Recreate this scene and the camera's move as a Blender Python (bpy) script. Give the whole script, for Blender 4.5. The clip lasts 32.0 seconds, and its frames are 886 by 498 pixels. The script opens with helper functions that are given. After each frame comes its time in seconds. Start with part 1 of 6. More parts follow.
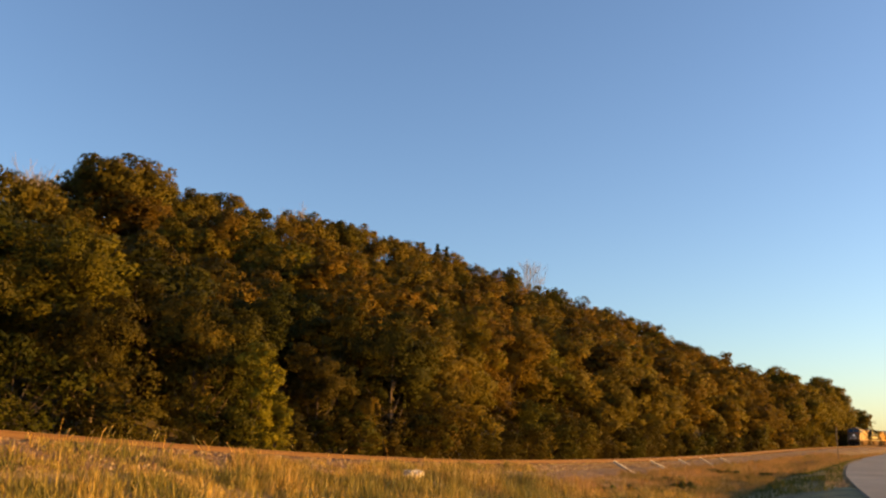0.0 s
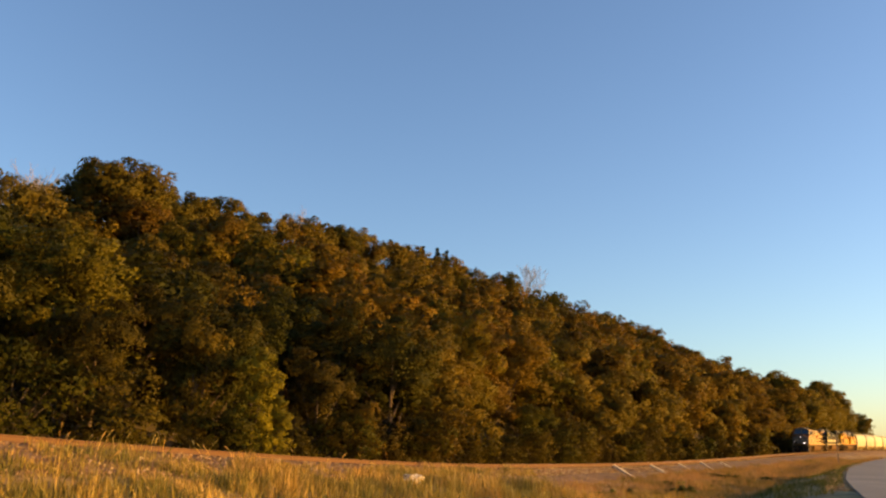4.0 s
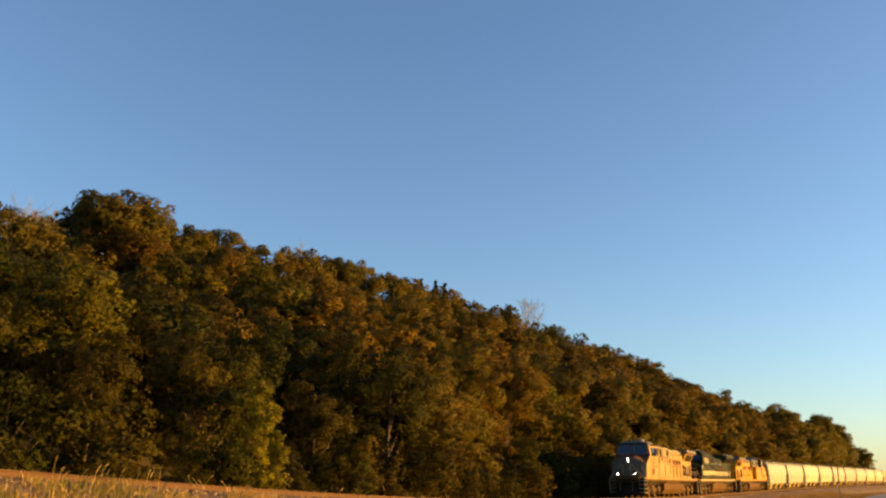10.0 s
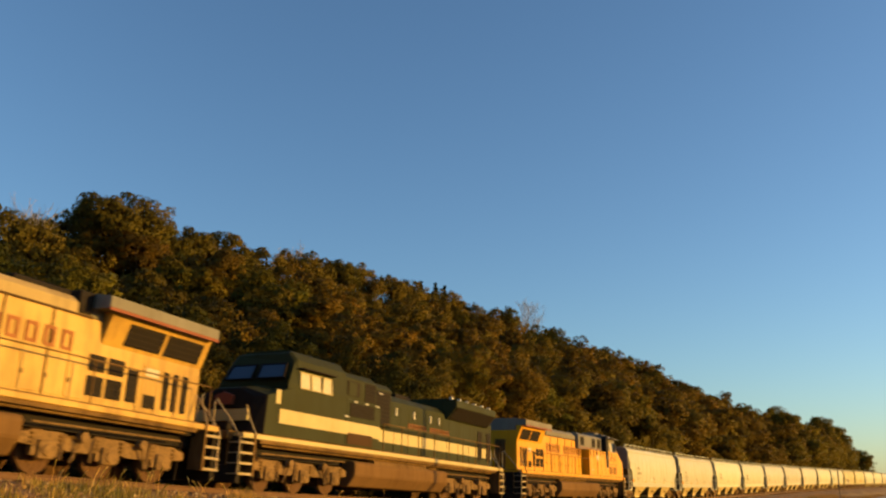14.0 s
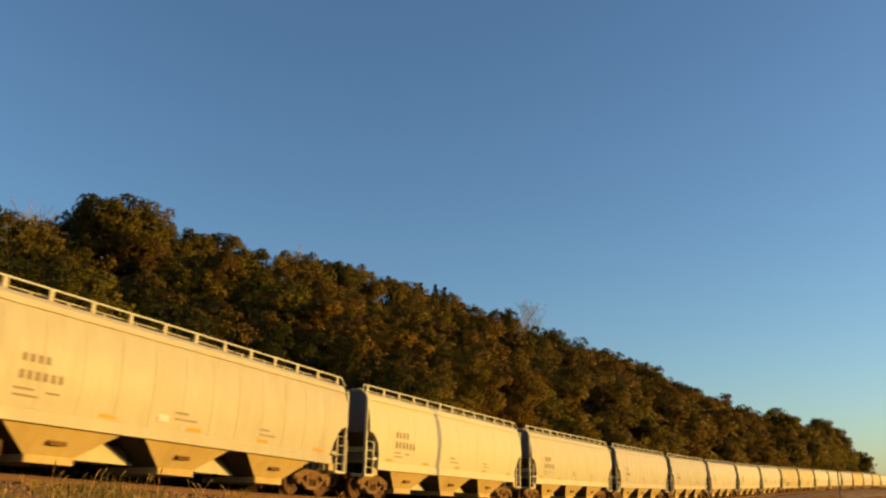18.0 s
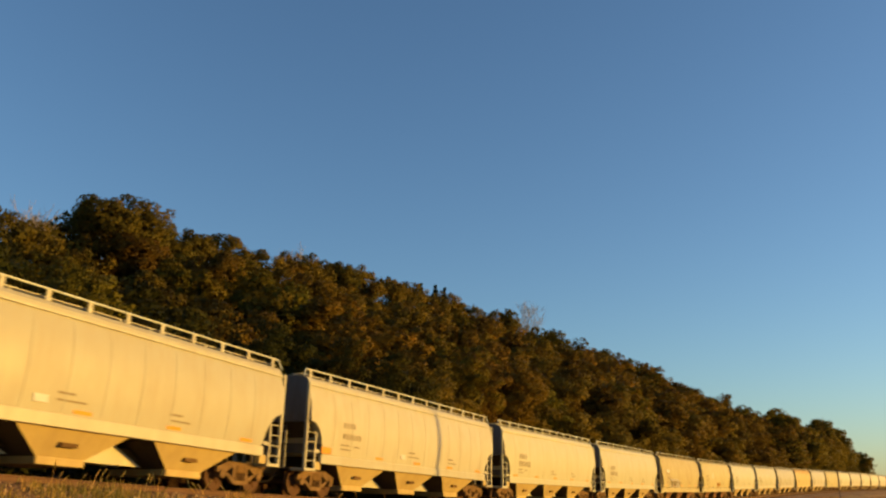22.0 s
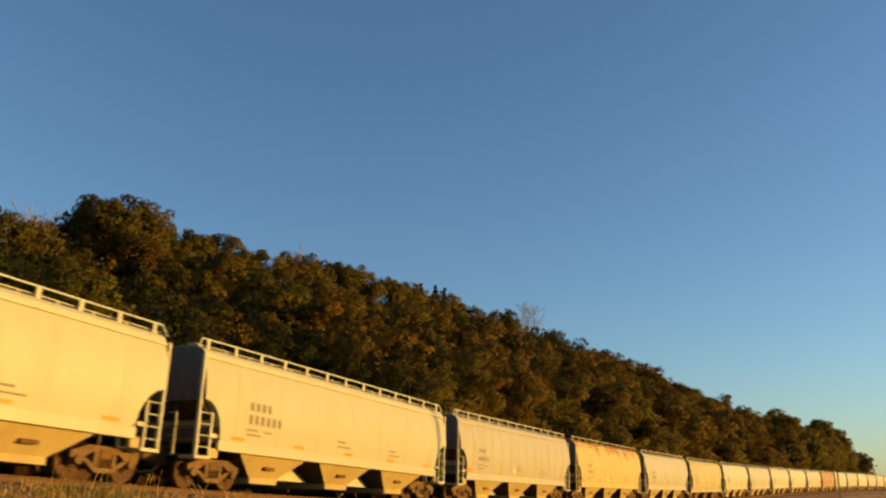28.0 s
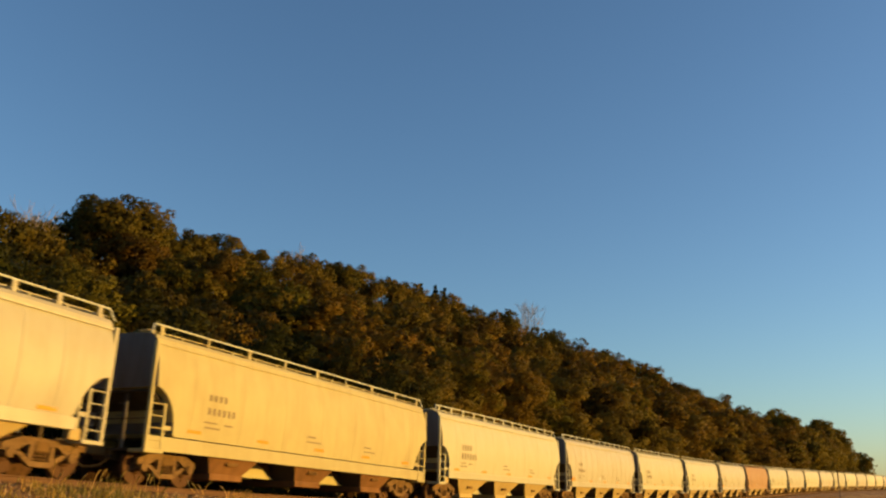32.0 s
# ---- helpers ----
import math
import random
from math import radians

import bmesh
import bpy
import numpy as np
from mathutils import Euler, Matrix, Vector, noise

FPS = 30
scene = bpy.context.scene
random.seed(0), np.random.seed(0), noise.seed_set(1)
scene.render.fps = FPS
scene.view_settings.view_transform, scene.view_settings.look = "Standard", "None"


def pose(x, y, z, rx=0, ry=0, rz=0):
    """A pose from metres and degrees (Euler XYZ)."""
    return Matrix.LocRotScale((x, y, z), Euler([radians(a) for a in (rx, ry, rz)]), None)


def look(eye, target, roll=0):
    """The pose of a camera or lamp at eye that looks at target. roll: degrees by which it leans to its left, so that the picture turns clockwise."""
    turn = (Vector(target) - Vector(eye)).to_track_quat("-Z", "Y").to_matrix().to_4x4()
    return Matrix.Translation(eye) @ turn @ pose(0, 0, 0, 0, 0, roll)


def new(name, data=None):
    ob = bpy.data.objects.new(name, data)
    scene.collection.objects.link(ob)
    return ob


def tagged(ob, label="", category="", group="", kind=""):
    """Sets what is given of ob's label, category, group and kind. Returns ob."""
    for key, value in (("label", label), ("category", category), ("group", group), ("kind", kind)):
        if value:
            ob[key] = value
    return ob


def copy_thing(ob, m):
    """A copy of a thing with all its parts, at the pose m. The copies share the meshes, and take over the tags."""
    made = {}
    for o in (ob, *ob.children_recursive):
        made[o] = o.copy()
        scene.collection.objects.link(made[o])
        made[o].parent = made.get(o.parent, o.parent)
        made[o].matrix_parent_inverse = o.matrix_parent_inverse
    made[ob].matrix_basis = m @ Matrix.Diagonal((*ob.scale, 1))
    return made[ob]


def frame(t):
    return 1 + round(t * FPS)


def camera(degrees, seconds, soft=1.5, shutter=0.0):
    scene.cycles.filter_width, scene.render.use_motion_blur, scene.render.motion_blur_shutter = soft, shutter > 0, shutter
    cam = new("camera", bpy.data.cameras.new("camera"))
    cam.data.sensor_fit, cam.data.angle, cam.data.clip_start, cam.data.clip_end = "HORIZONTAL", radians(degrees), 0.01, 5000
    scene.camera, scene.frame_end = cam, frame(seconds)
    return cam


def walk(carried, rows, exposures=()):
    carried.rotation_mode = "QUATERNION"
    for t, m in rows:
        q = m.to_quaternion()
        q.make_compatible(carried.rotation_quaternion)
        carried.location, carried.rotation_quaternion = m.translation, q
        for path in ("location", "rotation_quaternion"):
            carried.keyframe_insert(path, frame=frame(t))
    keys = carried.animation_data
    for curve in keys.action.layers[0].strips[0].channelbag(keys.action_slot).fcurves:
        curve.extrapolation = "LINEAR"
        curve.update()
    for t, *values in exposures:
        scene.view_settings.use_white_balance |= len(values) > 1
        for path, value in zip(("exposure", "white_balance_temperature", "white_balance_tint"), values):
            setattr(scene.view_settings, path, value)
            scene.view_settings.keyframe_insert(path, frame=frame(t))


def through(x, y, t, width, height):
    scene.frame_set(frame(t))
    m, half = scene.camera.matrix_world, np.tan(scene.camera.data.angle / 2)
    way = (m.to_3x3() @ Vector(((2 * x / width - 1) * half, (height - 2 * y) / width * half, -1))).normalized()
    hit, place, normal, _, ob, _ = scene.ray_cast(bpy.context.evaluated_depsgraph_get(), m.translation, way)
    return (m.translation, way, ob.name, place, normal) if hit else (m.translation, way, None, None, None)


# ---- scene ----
PATH_TILT = [(0.0, 75), (1.5, 75), (2.0, 73), (3.0, 72), (3.5, 70), (5.5, 59.5), (6.0, 55), (6.5, 49), (7.0, 44),
             (7.5, 38), (8.0, 32), (8.5, 24), (9.0, 16.5), (9.5, 10.5), (10.0, 8.5), (10.5, 7.5), (11.0, 7), (12.0, 6),
             (13.0, 5), (14.0, 4.3), (14.5, 3.5), (16.5, 3), (18.0, 1.5), (20.0, 1), (22.0, 0.4), (24.0, 0), (32.0, 0)]
cam = camera(54.46, 32.0, soft=2.3, shutter=0.2)
EXPOSURE = [(t, v - 0.25, k, n) for t, v, k, n in ((0, 1.57, 7650, 31), (3.5, 1.57, 7650, 31), (8, 1.55, 7650, 31), (10, 1.47, 7450, 27), (12, 1.37, 7200, 23), (13, 1.22, 7000, 20),
                                                  (14.5, 1.06, 7000, 20), (17, 0.98, 7000, 20), (19, 0.92, 7000, 20), (32, 0.92, 7000, 20))]


def camera_pose(lift):
    """The camera on its stand at the road's edge: only its tilt changes."""
    pitch = 15.711 - 2.748 * lift / 75.0
    return pose(0, 0, 0, 90 + pitch, 0, 0.12 * lift / 75.0) @ pose(0, 0, 0, 0, 0, 0.774)


walk(cam, [(t, camera_pose(v)) for t, v in PATH_TILT], exposures=EXPOSURE)

# ---- world and sun ----
SUN_AZIMUTH, SUN_HEIGHT = 86.0, 5.5  # degrees clockwise from +y, and above the horizon
world = bpy.data.worlds.new("world")
scene.world = world
world.use_nodes = True
wn = world.node_tree.nodes
sky = wn.new("ShaderNodeTexSky")
sky.sky_type, sky.sun_disc = "NISHITA", False
sky.sun_elevation, sky.sun_rotation = radians(SUN_HEIGHT), radians(SUN_AZIMUTH)
sky.altitude, sky.air_density, sky.dust_density, sky.ozone_density = 200, 1.0, 0.8, 3.0
wn["Background"].inputs[1].default_value = 0.15
clear = wn.new("ShaderNodeMix")  # the clear, slightly green blue of dry autumn air
clear.data_type, clear.blend_type = "RGBA", "MULTIPLY"
clear.inputs[0].default_value = 1.0
clear.inputs[7].default_value = (0.94, 1.075, 1.085, 1)
world.node_tree.links.new(sky.outputs[0], clear.inputs[6])
world.node_tree.links.new(clear.outputs[2], wn["Background"].inputs[0])
sun = new("sun", bpy.data.lights.new("sun", "SUN"))
sun.data.energy, sun.data.angle, sun.data.color = 4.6, radians(0.6), (1.0, 0.60, 0.11)
sa, se = radians(SUN_AZIMUTH), radians(SUN_HEIGHT)
sun.matrix_world = look((60, 0, 30), (60 - math.sin(sa), -math.cos(sa), 30 - math.tan(se)))

# ---- materials ----


def material(name, build):
    m = bpy.data.materials.new(name)
    m.use_nodes = True
    nt = m.node_tree
    build(nt, nt.nodes["Principled BSDF"])
    return m


def node(nt, kind, **values):
    n = nt.nodes.new("ShaderNode" + kind)
    for k, v in values.items():
        n.inputs[k.replace("_", " ")].default_value = v
    return n


def ramp(nt, source, stops):
    r = nt.nodes.new("ShaderNodeValToRGB")
    els = r.color_ramp.elements
    while len(els) < len(stops):
        els.new(0.5)
    for e, (p, c) in zip(els, stops):
        e.position, e.color = p, (*c, 1)
    nt.links.new(source, r.inputs[0])
    return r.outputs[0]


def mixed(nt, factor, a, b, blend="MIX"):
    n = nt.nodes.new("ShaderNodeMix")
    n.data_type, n.blend_type = "RGBA", blend
    for value, slot in ((factor, 0), (a, 6), (b, 7)):
        if isinstance(value, (int, float)):
            n.inputs[slot].default_value = value
        elif isinstance(value, tuple):
            n.inputs[slot].default_value = (*value, 1)
        else:
            nt.links.new(value, n.inputs[slot])
    return n.outputs[2]


def coords(nt, scale=(1, 1, 1)):
    tc = nt.nodes.new("ShaderNodeTexCoord")
    mp = nt.nodes.new("ShaderNodeMapping")
    mp.inputs["Scale"].default_value = scale
    nt.links.new(tc.outputs["Object"], mp.inputs[0])
    return mp.outputs[0]


def noise_of(nt, size, detail=4.0, stretch=(1, 1, 1), rough=0.6):
    n = node(nt, "TexNoise", Scale=1.0 / size, Detail=detail, Roughness=rough)
    nt.links.new(coords(nt, stretch), n.inputs["Vector"])
    return n.outputs["Fac"]


def bumped(nt, bsdf, height, strength, distance):
    b = node(nt, "Bump", Strength=strength, Distance=distance)
    nt.links.new(height, b.inputs["Height"])
    nt.links.new(b.outputs[0], bsdf.inputs["Normal"])


def painted(name, colour, rough=0.45, dirt=(0.16, 0.10, 0.06), amount=0.5, metal=0.0, streak=True, tint=0.0, gloss=0.12):
    """Weathered paint: dirt in two sizes, rain streaks, and a little change from thing to thing."""
    def build(nt, bsdf):
        big = ramp(nt, noise_of(nt, 1.7, 5), [(0.42, (0, 0, 0)), (0.75, (1, 1, 1))])
        fine = ramp(nt, noise_of(nt, 0.12, 6, (0.35, 0.35, 0.06) if streak else (1, 1, 1)), [(0.45, (0, 0, 0)), (0.8, (1, 1, 1))])
        both = mixed(nt, 0.55, big, fine)
        m = nt.nodes.new("ShaderNodeMath")
        m.operation = "MULTIPLY"
        nt.links.new(both, m.inputs[0])
        m.inputs[1].default_value = amount
        base = colour
        if tint:
            oi = nt.nodes.new("ShaderNodeObjectInfo")
            base = ramp(nt, oi.outputs["Random"], [(0.0, tuple(c * (1 - tint) for c in colour)), (0.5, colour),
                                                   (1.0, tuple(min(0.85, c * (1 + tint * 0.5)) for c in colour))])
        nt.links.new(mixed(nt, m.outputs[0], base, dirt), bsdf.inputs["Base Color"])
        r = ramp(nt, both, [(0.0, (rough,) * 3), (1.0, (min(1, rough + 0.3),) * 3)])
        nt.links.new(r, bsdf.inputs["Roughness"])
        bsdf.inputs["Metallic"].default_value = metal
        bsdf.inputs["Specular IOR Level"].default_value = gloss
        bumped(nt, bsdf, noise_of(nt, 0.5, 3), 0.15, 0.02)
    return material(name, build)


def plain(name, colour, rough=0.6, metal=0.0, glow=0.0, gloss=0.12):
    def build(nt, bsdf):
        n = noise_of(nt, 0.15, 5)
        c = mixed(nt, n, tuple(v * 0.75 for v in colour), tuple(min(1, v * 1.25) for v in colour))
        nt.links.new(c, bsdf.inputs["Base Color"])
        bsdf.inputs["Roughness"].default_value, bsdf.inputs["Metallic"].default_value = rough, metal
        bsdf.inputs["Specular IOR Level"].default_value = gloss
        if glow:
            bsdf.inputs["Emission Color"].default_value = (1.0, 0.93, 0.8, 1)
            bsdf.inputs["Emission Strength"].default_value = glow
    return material(name, build)


def leaf_material(name, stops, through=0.34, patches=0.0):
    def build(nt, bsdf):
        oi = nt.nodes.new("ShaderNodeObjectInfo")
        tree = ramp(nt, noise_of(nt, patches, 1) if patches else oi.outputs["Random"], stops)
        geo = nt.nodes.new("ShaderNodeNewGeometry")
        leaf = ramp(nt, geo.outputs["Random Per Island"], [(0.0, (0.84, 0.86, 0.84)), (0.6, (1, 1, 1)), (1.0, (1.18, 1.12, 0.98))])
        c = mixed(nt, 1.0, tree, leaf, "MULTIPLY")
        n = ramp(nt, noise_of(nt, 1.6, 2), [(0.35, (0.8, 0.84, 0.8)), (0.7, (1.15, 1.06, 0.95))])
        c = mixed(nt, 1.0, c, n, "MULTIPLY")
        nt.links.new(c, bsdf.inputs["Base Color"])
        bsdf.inputs["Roughness"].default_value = 0.65
        bsdf.inputs["Specular IOR Level"].default_value = 0.06
        t = node(nt, "BsdfTranslucent")
        nt.links.new(c, t.inputs["Color"])
        mix = nt.nodes.new("ShaderNodeMixShader")
        mix.inputs[0].default_value = through
        nt.links.new(bsdf.outputs[0], mix.inputs[1])
        nt.links.new(t.outputs[0], mix.inputs[2])
        nt.links.new(mix.outputs[0], nt.nodes["Material Output"].inputs[0])
    return material(name, build)


def ground_build(nt, bsdf):
    a = ramp(nt, noise_of(nt, 3.0, 6), [(0.3, (0.14, 0.10, 0.03)), (0.5, (0.32, 0.20, 0.065)), (0.7, (0.44, 0.28, 0.10))])
    b = ramp(nt, noise_of(nt, 0.25, 6), [(0.3, (0.45, 0.42, 0.35)), (0.7, (1.15, 1.1, 1.0))])
    nt.links.new(mixed(nt, 1.0, a, b, "MULTIPLY"), bsdf.inputs["Base Color"])
    bsdf.inputs["Roughness"].default_value = 0.95
    bumped(nt, bsdf, noise_of(nt, 0.3, 6), 0.9, 0.15)


def litter_build(nt, bsdf):
    a = ramp(nt, noise_of(nt, 1.2, 6), [(0.3, (0.035, 0.028, 0.014)), (0.6, (0.09, 0.06, 0.025)), (0.75, (0.06, 0.07, 0.02))])
    nt.links.new(a, bsdf.inputs["Base Color"])
    bsdf.inputs["Roughness"].default_value = 0.95
    bumped(nt, bsdf, noise_of(nt, 0.4, 6), 0.9, 0.2)


def ballast_build(nt, bsdf):
    v = node(nt, "TexVoronoi", Scale=16.0)
    nt.links.new(coords(nt), v.inputs["Vector"])
    a = ramp(nt, v.outputs["Color"], [(0.0, (0.10, 0.056, 0.024)), (0.5, (0.20, 0.12, 0.052)), (1.0, (0.34, 0.225, 0.115))])
    b = ramp(nt, noise_of(nt, 2.0, 4), [(0.35, (0.75, 0.6, 0.45)), (0.7, (1.05, 1.0, 0.95))])
    nt.links.new(mixed(nt, 1.0, a, b, "MULTIPLY"), bsdf.inputs["Base Color"])
    bsdf.inputs["Roughness"].default_value = 0.9
    bumped(nt, bsdf, v.outputs["Distance"], 1.0, 0.06)


def road_build(nt, bsdf):
    a = ramp(nt, noise_of(nt, 2.5, 6, (1, 0.3, 1)), [(0.3, (0.19, 0.16, 0.118)), (0.7, (0.28, 0.235, 0.175))])
    b = ramp(nt, noise_of(nt, 0.02, 3), [(0.3, (0.75, 0.75, 0.75)), (0.7, (1.2, 1.2, 1.2))])
    nt.links.new(mixed(nt, 1.0, a, b, "MULTIPLY"), bsdf.inputs["Base Color"])
    bsdf.inputs["Roughness"].default_value = 0.85
    bumped(nt, bsdf, noise_of(nt, 0.03, 4), 0.5, 0.01)


def stone_build(nt, bsdf):
    geo = nt.nodes.new("ShaderNodeNewGeometry")
    a = ramp(nt, geo.outputs["Random Per Island"], [(0.0, (0.17, 0.085, 0.03)), (0.7, (0.33, 0.19, 0.075)), (1.0, (0.56, 0.41, 0.22))])
    nt.links.new(a, bsdf.inputs["Base Color"])
    bsdf.inputs["Roughness"].default_value = 0.9
    bumped(nt, bsdf, noise_of(nt, 0.03, 4), 0.5, 0.01)


def grass_build(nt, bsdf):
    geo = nt.nodes.new("ShaderNodeNewGeometry")
    a = ramp(nt, geo.outputs["Random Per Island"], [(0.0, (0.12, 0.11, 0.02)), (0.35, (0.33, 0.225, 0.05)), (0.75, (0.52, 0.33, 0.09)), (1.0, (0.70, 0.50, 0.21))])
    b = ramp(nt, noise_of(nt, 2.2, 5), [(0.36, (0.36, 0.46, 0.26)), (0.48, (0.74, 0.80, 0.55)), (0.62, (1.15, 1.02, 0.88))])
    c = mixed(nt, 1.0, a, b, "MULTIPLY")
    nt.links.new(c, bsdf.inputs["Base Color"])
    bsdf.inputs["Roughness"].default_value = 0.8
    t = node(nt, "BsdfTranslucent")
    nt.links.new(c, t.inputs["Color"])
    mix = nt.nodes.new("ShaderNodeMixShader")
    mix.inputs[0].default_value = 0.3
    nt.links.new(bsdf.outputs[0], mix.inputs[1])
    nt.links.new(t.outputs[0], mix.inputs[2])
    nt.links.new(mix.outputs[0], nt.nodes["Material Output"].inputs[0])


def rusting_build(nt, bsdf):
    """Yellowed paint with blooms of rust that gather along the roof's edge."""
    xyz = nt.nodes.new("ShaderNodeSeparateXYZ")
    nt.links.new(nt.nodes.new("ShaderNodeTexCoord").outputs["Object"], xyz.inputs[0])
    m = nt.nodes.new("ShaderNodeMapRange")
    for i, v in enumerate((3.0, 3.9, 0.0, 0.24)):
        m.inputs[i + 1].default_value = v
    nt.links.new(xyz.outputs["Z"], m.inputs[0])
    add = nt.nodes.new("ShaderNodeMath")
    nt.links.new(noise_of(nt, 0.9, 6), add.inputs[0])
    nt.links.new(m.outputs[0], add.inputs[1])
    bloom = ramp(nt, add.outputs[0], [(0.64, (0, 0, 0)), (0.80, (1, 1, 1))])
    streaks = ramp(nt, noise_of(nt, 0.12, 6, (0.35, 0.35, 0.05)), [(0.45, (0, 0, 0)), (0.85, (0.5, 0.5, 0.5))])
    c = mixed(nt, streaks, (0.45, 0.37, 0.150), (0.36, 0.25, 0.085))
    nt.links.new(mixed(nt, bloom, c, (0.36, 0.18, 0.05)), bsdf.inputs["Base Color"])
    bsdf.inputs["Roughness"].default_value = 0.6
    bsdf.inputs["Specular IOR Level"].default_value = 0.08
    bumped(nt, bsdf, noise_of(nt, 0.5, 3), 0.15, 0.02)


def glass_build(nt, bsdf):
    bsdf.inputs["Base Color"].default_value = (0.02, 0.035, 0.06, 1)
    bsdf.inputs["Roughness"].default_value = 0.06
    bsdf.inputs["Specular IOR Level"].default_value = 0.45


GROUND, LITTER = material("dry_grass_soil", ground_build), material("leaf_litter", litter_build)
BALLAST, ROAD, STONE = material("ballast", ballast_build), material("asphalt", road_build), material("stone", stone_build)
GRASS, GLASS = material("dry_grass", grass_build), material("dark_glass", glass_build)
BROWN_GRASS = leaf_material("brown_grass_blades", [(0.3, (0.20, 0.15, 0.045)), (0.5, (0.36, 0.215, 0.085)), (0.7, (0.42, 0.24, 0.11))], 0.3, patches=2.5)
GREEN_GRASS = leaf_material("green_grass_blades", [(0.0, (0.075, 0.085, 0.020)), (1.0, (0.09, 0.10, 0.022))], 0.2)
AUTUMN = [(0.0, (0.036, 0.044, 0.007)), (0.18, (0.080, 0.076, 0.010)), (0.36, (0.050, 0.040, 0.008)), (0.52, (0.100, 0.076, 0.012)),
          (0.7, (0.060, 0.045, 0.009)), (0.85, (0.118, 0.080, 0.012)), (1.0, (0.074, 0.080, 0.011))]
LEAF = leaf_material("autumn_leaves", [(p, (1.40 * c[0], 1.20 * c[1], 1.15 * c[2])) for p, c in AUTUMN])
LEAF_WOODS = leaf_material("far_autumn_leaves", [(0.25 + 0.5 * p, (c[0] * 1.18, c[1] * 1.06, c[2] * 1.1)) for p, c in AUTUMN], 0.42, patches=9.0)
LEAF_EDGE = leaf_material("yellowing_olive_leaves", [(0.3, (0.080, 0.062, 0.011)), (0.5, (0.135, 0.108, 0.015)), (0.7, (0.115, 0.078, 0.013))], 0.42, patches=11.0)
LEAF_GOLD = leaf_material("yellow_green_leaves", [(0.0, (0.17, 0.15, 0.016)), (1.0, (0.19, 0.165, 0.02))], 0.3)
LEAF_SHRUB = leaf_material("shrub_leaves", [(p, tuple(0.68 * v for v in c)) for p, c in AUTUMN])
LEAF_RUSSET = leaf_material("russet_leaves", [(0.0, (0.125, 0.092, 0.016)), (0.5, (0.105, 0.083, 0.015)), (1.0, (0.14, 0.090, 0.016))])
LEAF_DEEP = leaf_material("olive_leaves", [(0.0, (0.032, 0.036, 0.007)), (0.6, (0.049, 0.046, 0.009)), (1.0, (0.062, 0.048, 0.010))])
LEAF_OAK = leaf_material("dark_oak_leaves", [(0.0, (0.068, 0.062, 0.012)), (1.0, (0.112, 0.086, 0.016))])
NEEDLE = leaf_material("dark_needles", [(0.0, (0.02, 0.03, 0.012)), (1.0, (0.03, 0.04, 0.015))], 0.05)
BARK = plain("bark", (0.09, 0.065, 0.045), 0.9)
BARK_PALE = plain("pale_bark", (0.3, 0.25, 0.2), 0.9)
RUST_RAIL = painted("rusty_rail", (0.12, 0.065, 0.035), 0.75, (0.10, 0.05, 0.03), 0.6)
RAIL_HEAD = plain("worn_rail_head", (0.38, 0.33, 0.27), 0.4, 0.6)
TIE = painted("weathered_tie", (0.13, 0.07, 0.035), 0.9, (0.05, 0.03, 0.018), 0.7, gloss=0.04)
TIE_END = painted("pale_tie_end", (0.36, 0.26, 0.15), 0.9, (0.12, 0.07, 0.035), 0.6, gloss=0.04)
TIE_PALE = painted("bleached_tie", (0.46, 0.40, 0.31), 0.9, (0.4, 0.31, 0.22), 0.35)
YELLOW = painted("loco_yellow", (0.435, 0.256, 0.045), 0.42, (0.125, 0.06, 0.02), 1.0, gloss=0.2)
YELLOW_DEEP = painted("loco_fresh_yellow", (0.56, 0.262, 0.006), 0.45, (0.22, 0.11, 0.02), 0.35, gloss=0.16)
HOUSING = painted("loco_stained_housing", (0.34, 0.245, 0.105), 0.55, (0.10, 0.07, 0.04), 0.95, gloss=0.08)
GREY = painted("loco_grey", (0.17, 0.155, 0.125), 0.55, (0.08, 0.06, 0.04), 0.6, gloss=0.06)
RED = painted("loco_red", (0.2, 0.05, 0.025), 0.5, (0.15, 0.06, 0.03), 0.4)
GREEN = painted("loco_dark_green", (0.030, 0.033, 0.013), 0.55, (0.035, 0.026, 0.012), 0.5, gloss=0.05)
CREAM = painted("loco_cream", (0.40, 0.315, 0.13), 0.45, (0.18, 0.12, 0.05), 0.35, gloss=0.25)
BLACK = plain("dark_steel", (0.018, 0.014, 0.011), 0.7, gloss=0.04)
UNDER = painted("dusty_underframe", (0.155, 0.088, 0.032), 0.85, (0.012, 0.008, 0.005), 1.15, gloss=0.05)
TRUCK = painted("dusty_truck_frame", (0.195, 0.118, 0.05), 0.85, (0.014, 0.009, 0.006), 1.25, streak=False, gloss=0.05)
STEP = painted("worn_step_paint", (0.36, 0.28, 0.16), 0.7, (0.10, 0.06, 0.03), 0.8)
TANK = painted("dusty_tank", (0.14, 0.076, 0.029), 0.85, (0.06, 0.032, 0.014), 0.8, gloss=0.05)
LIGHT = plain("lit_lamp", (1, 0.95, 0.85), 0.3, 0.0, 5.5)
WHEEL = painted("rusty_wheel", (0.085, 0.040, 0.016), 0.7, (0.018, 0.010, 0.006), 1.1, streak=False)
CAR_WHITE = painted("hopper_off_white", (0.435, 0.416, 0.26), 0.42, (0.32, 0.22, 0.12), 0.25, tint=0.12, gloss=0.2)
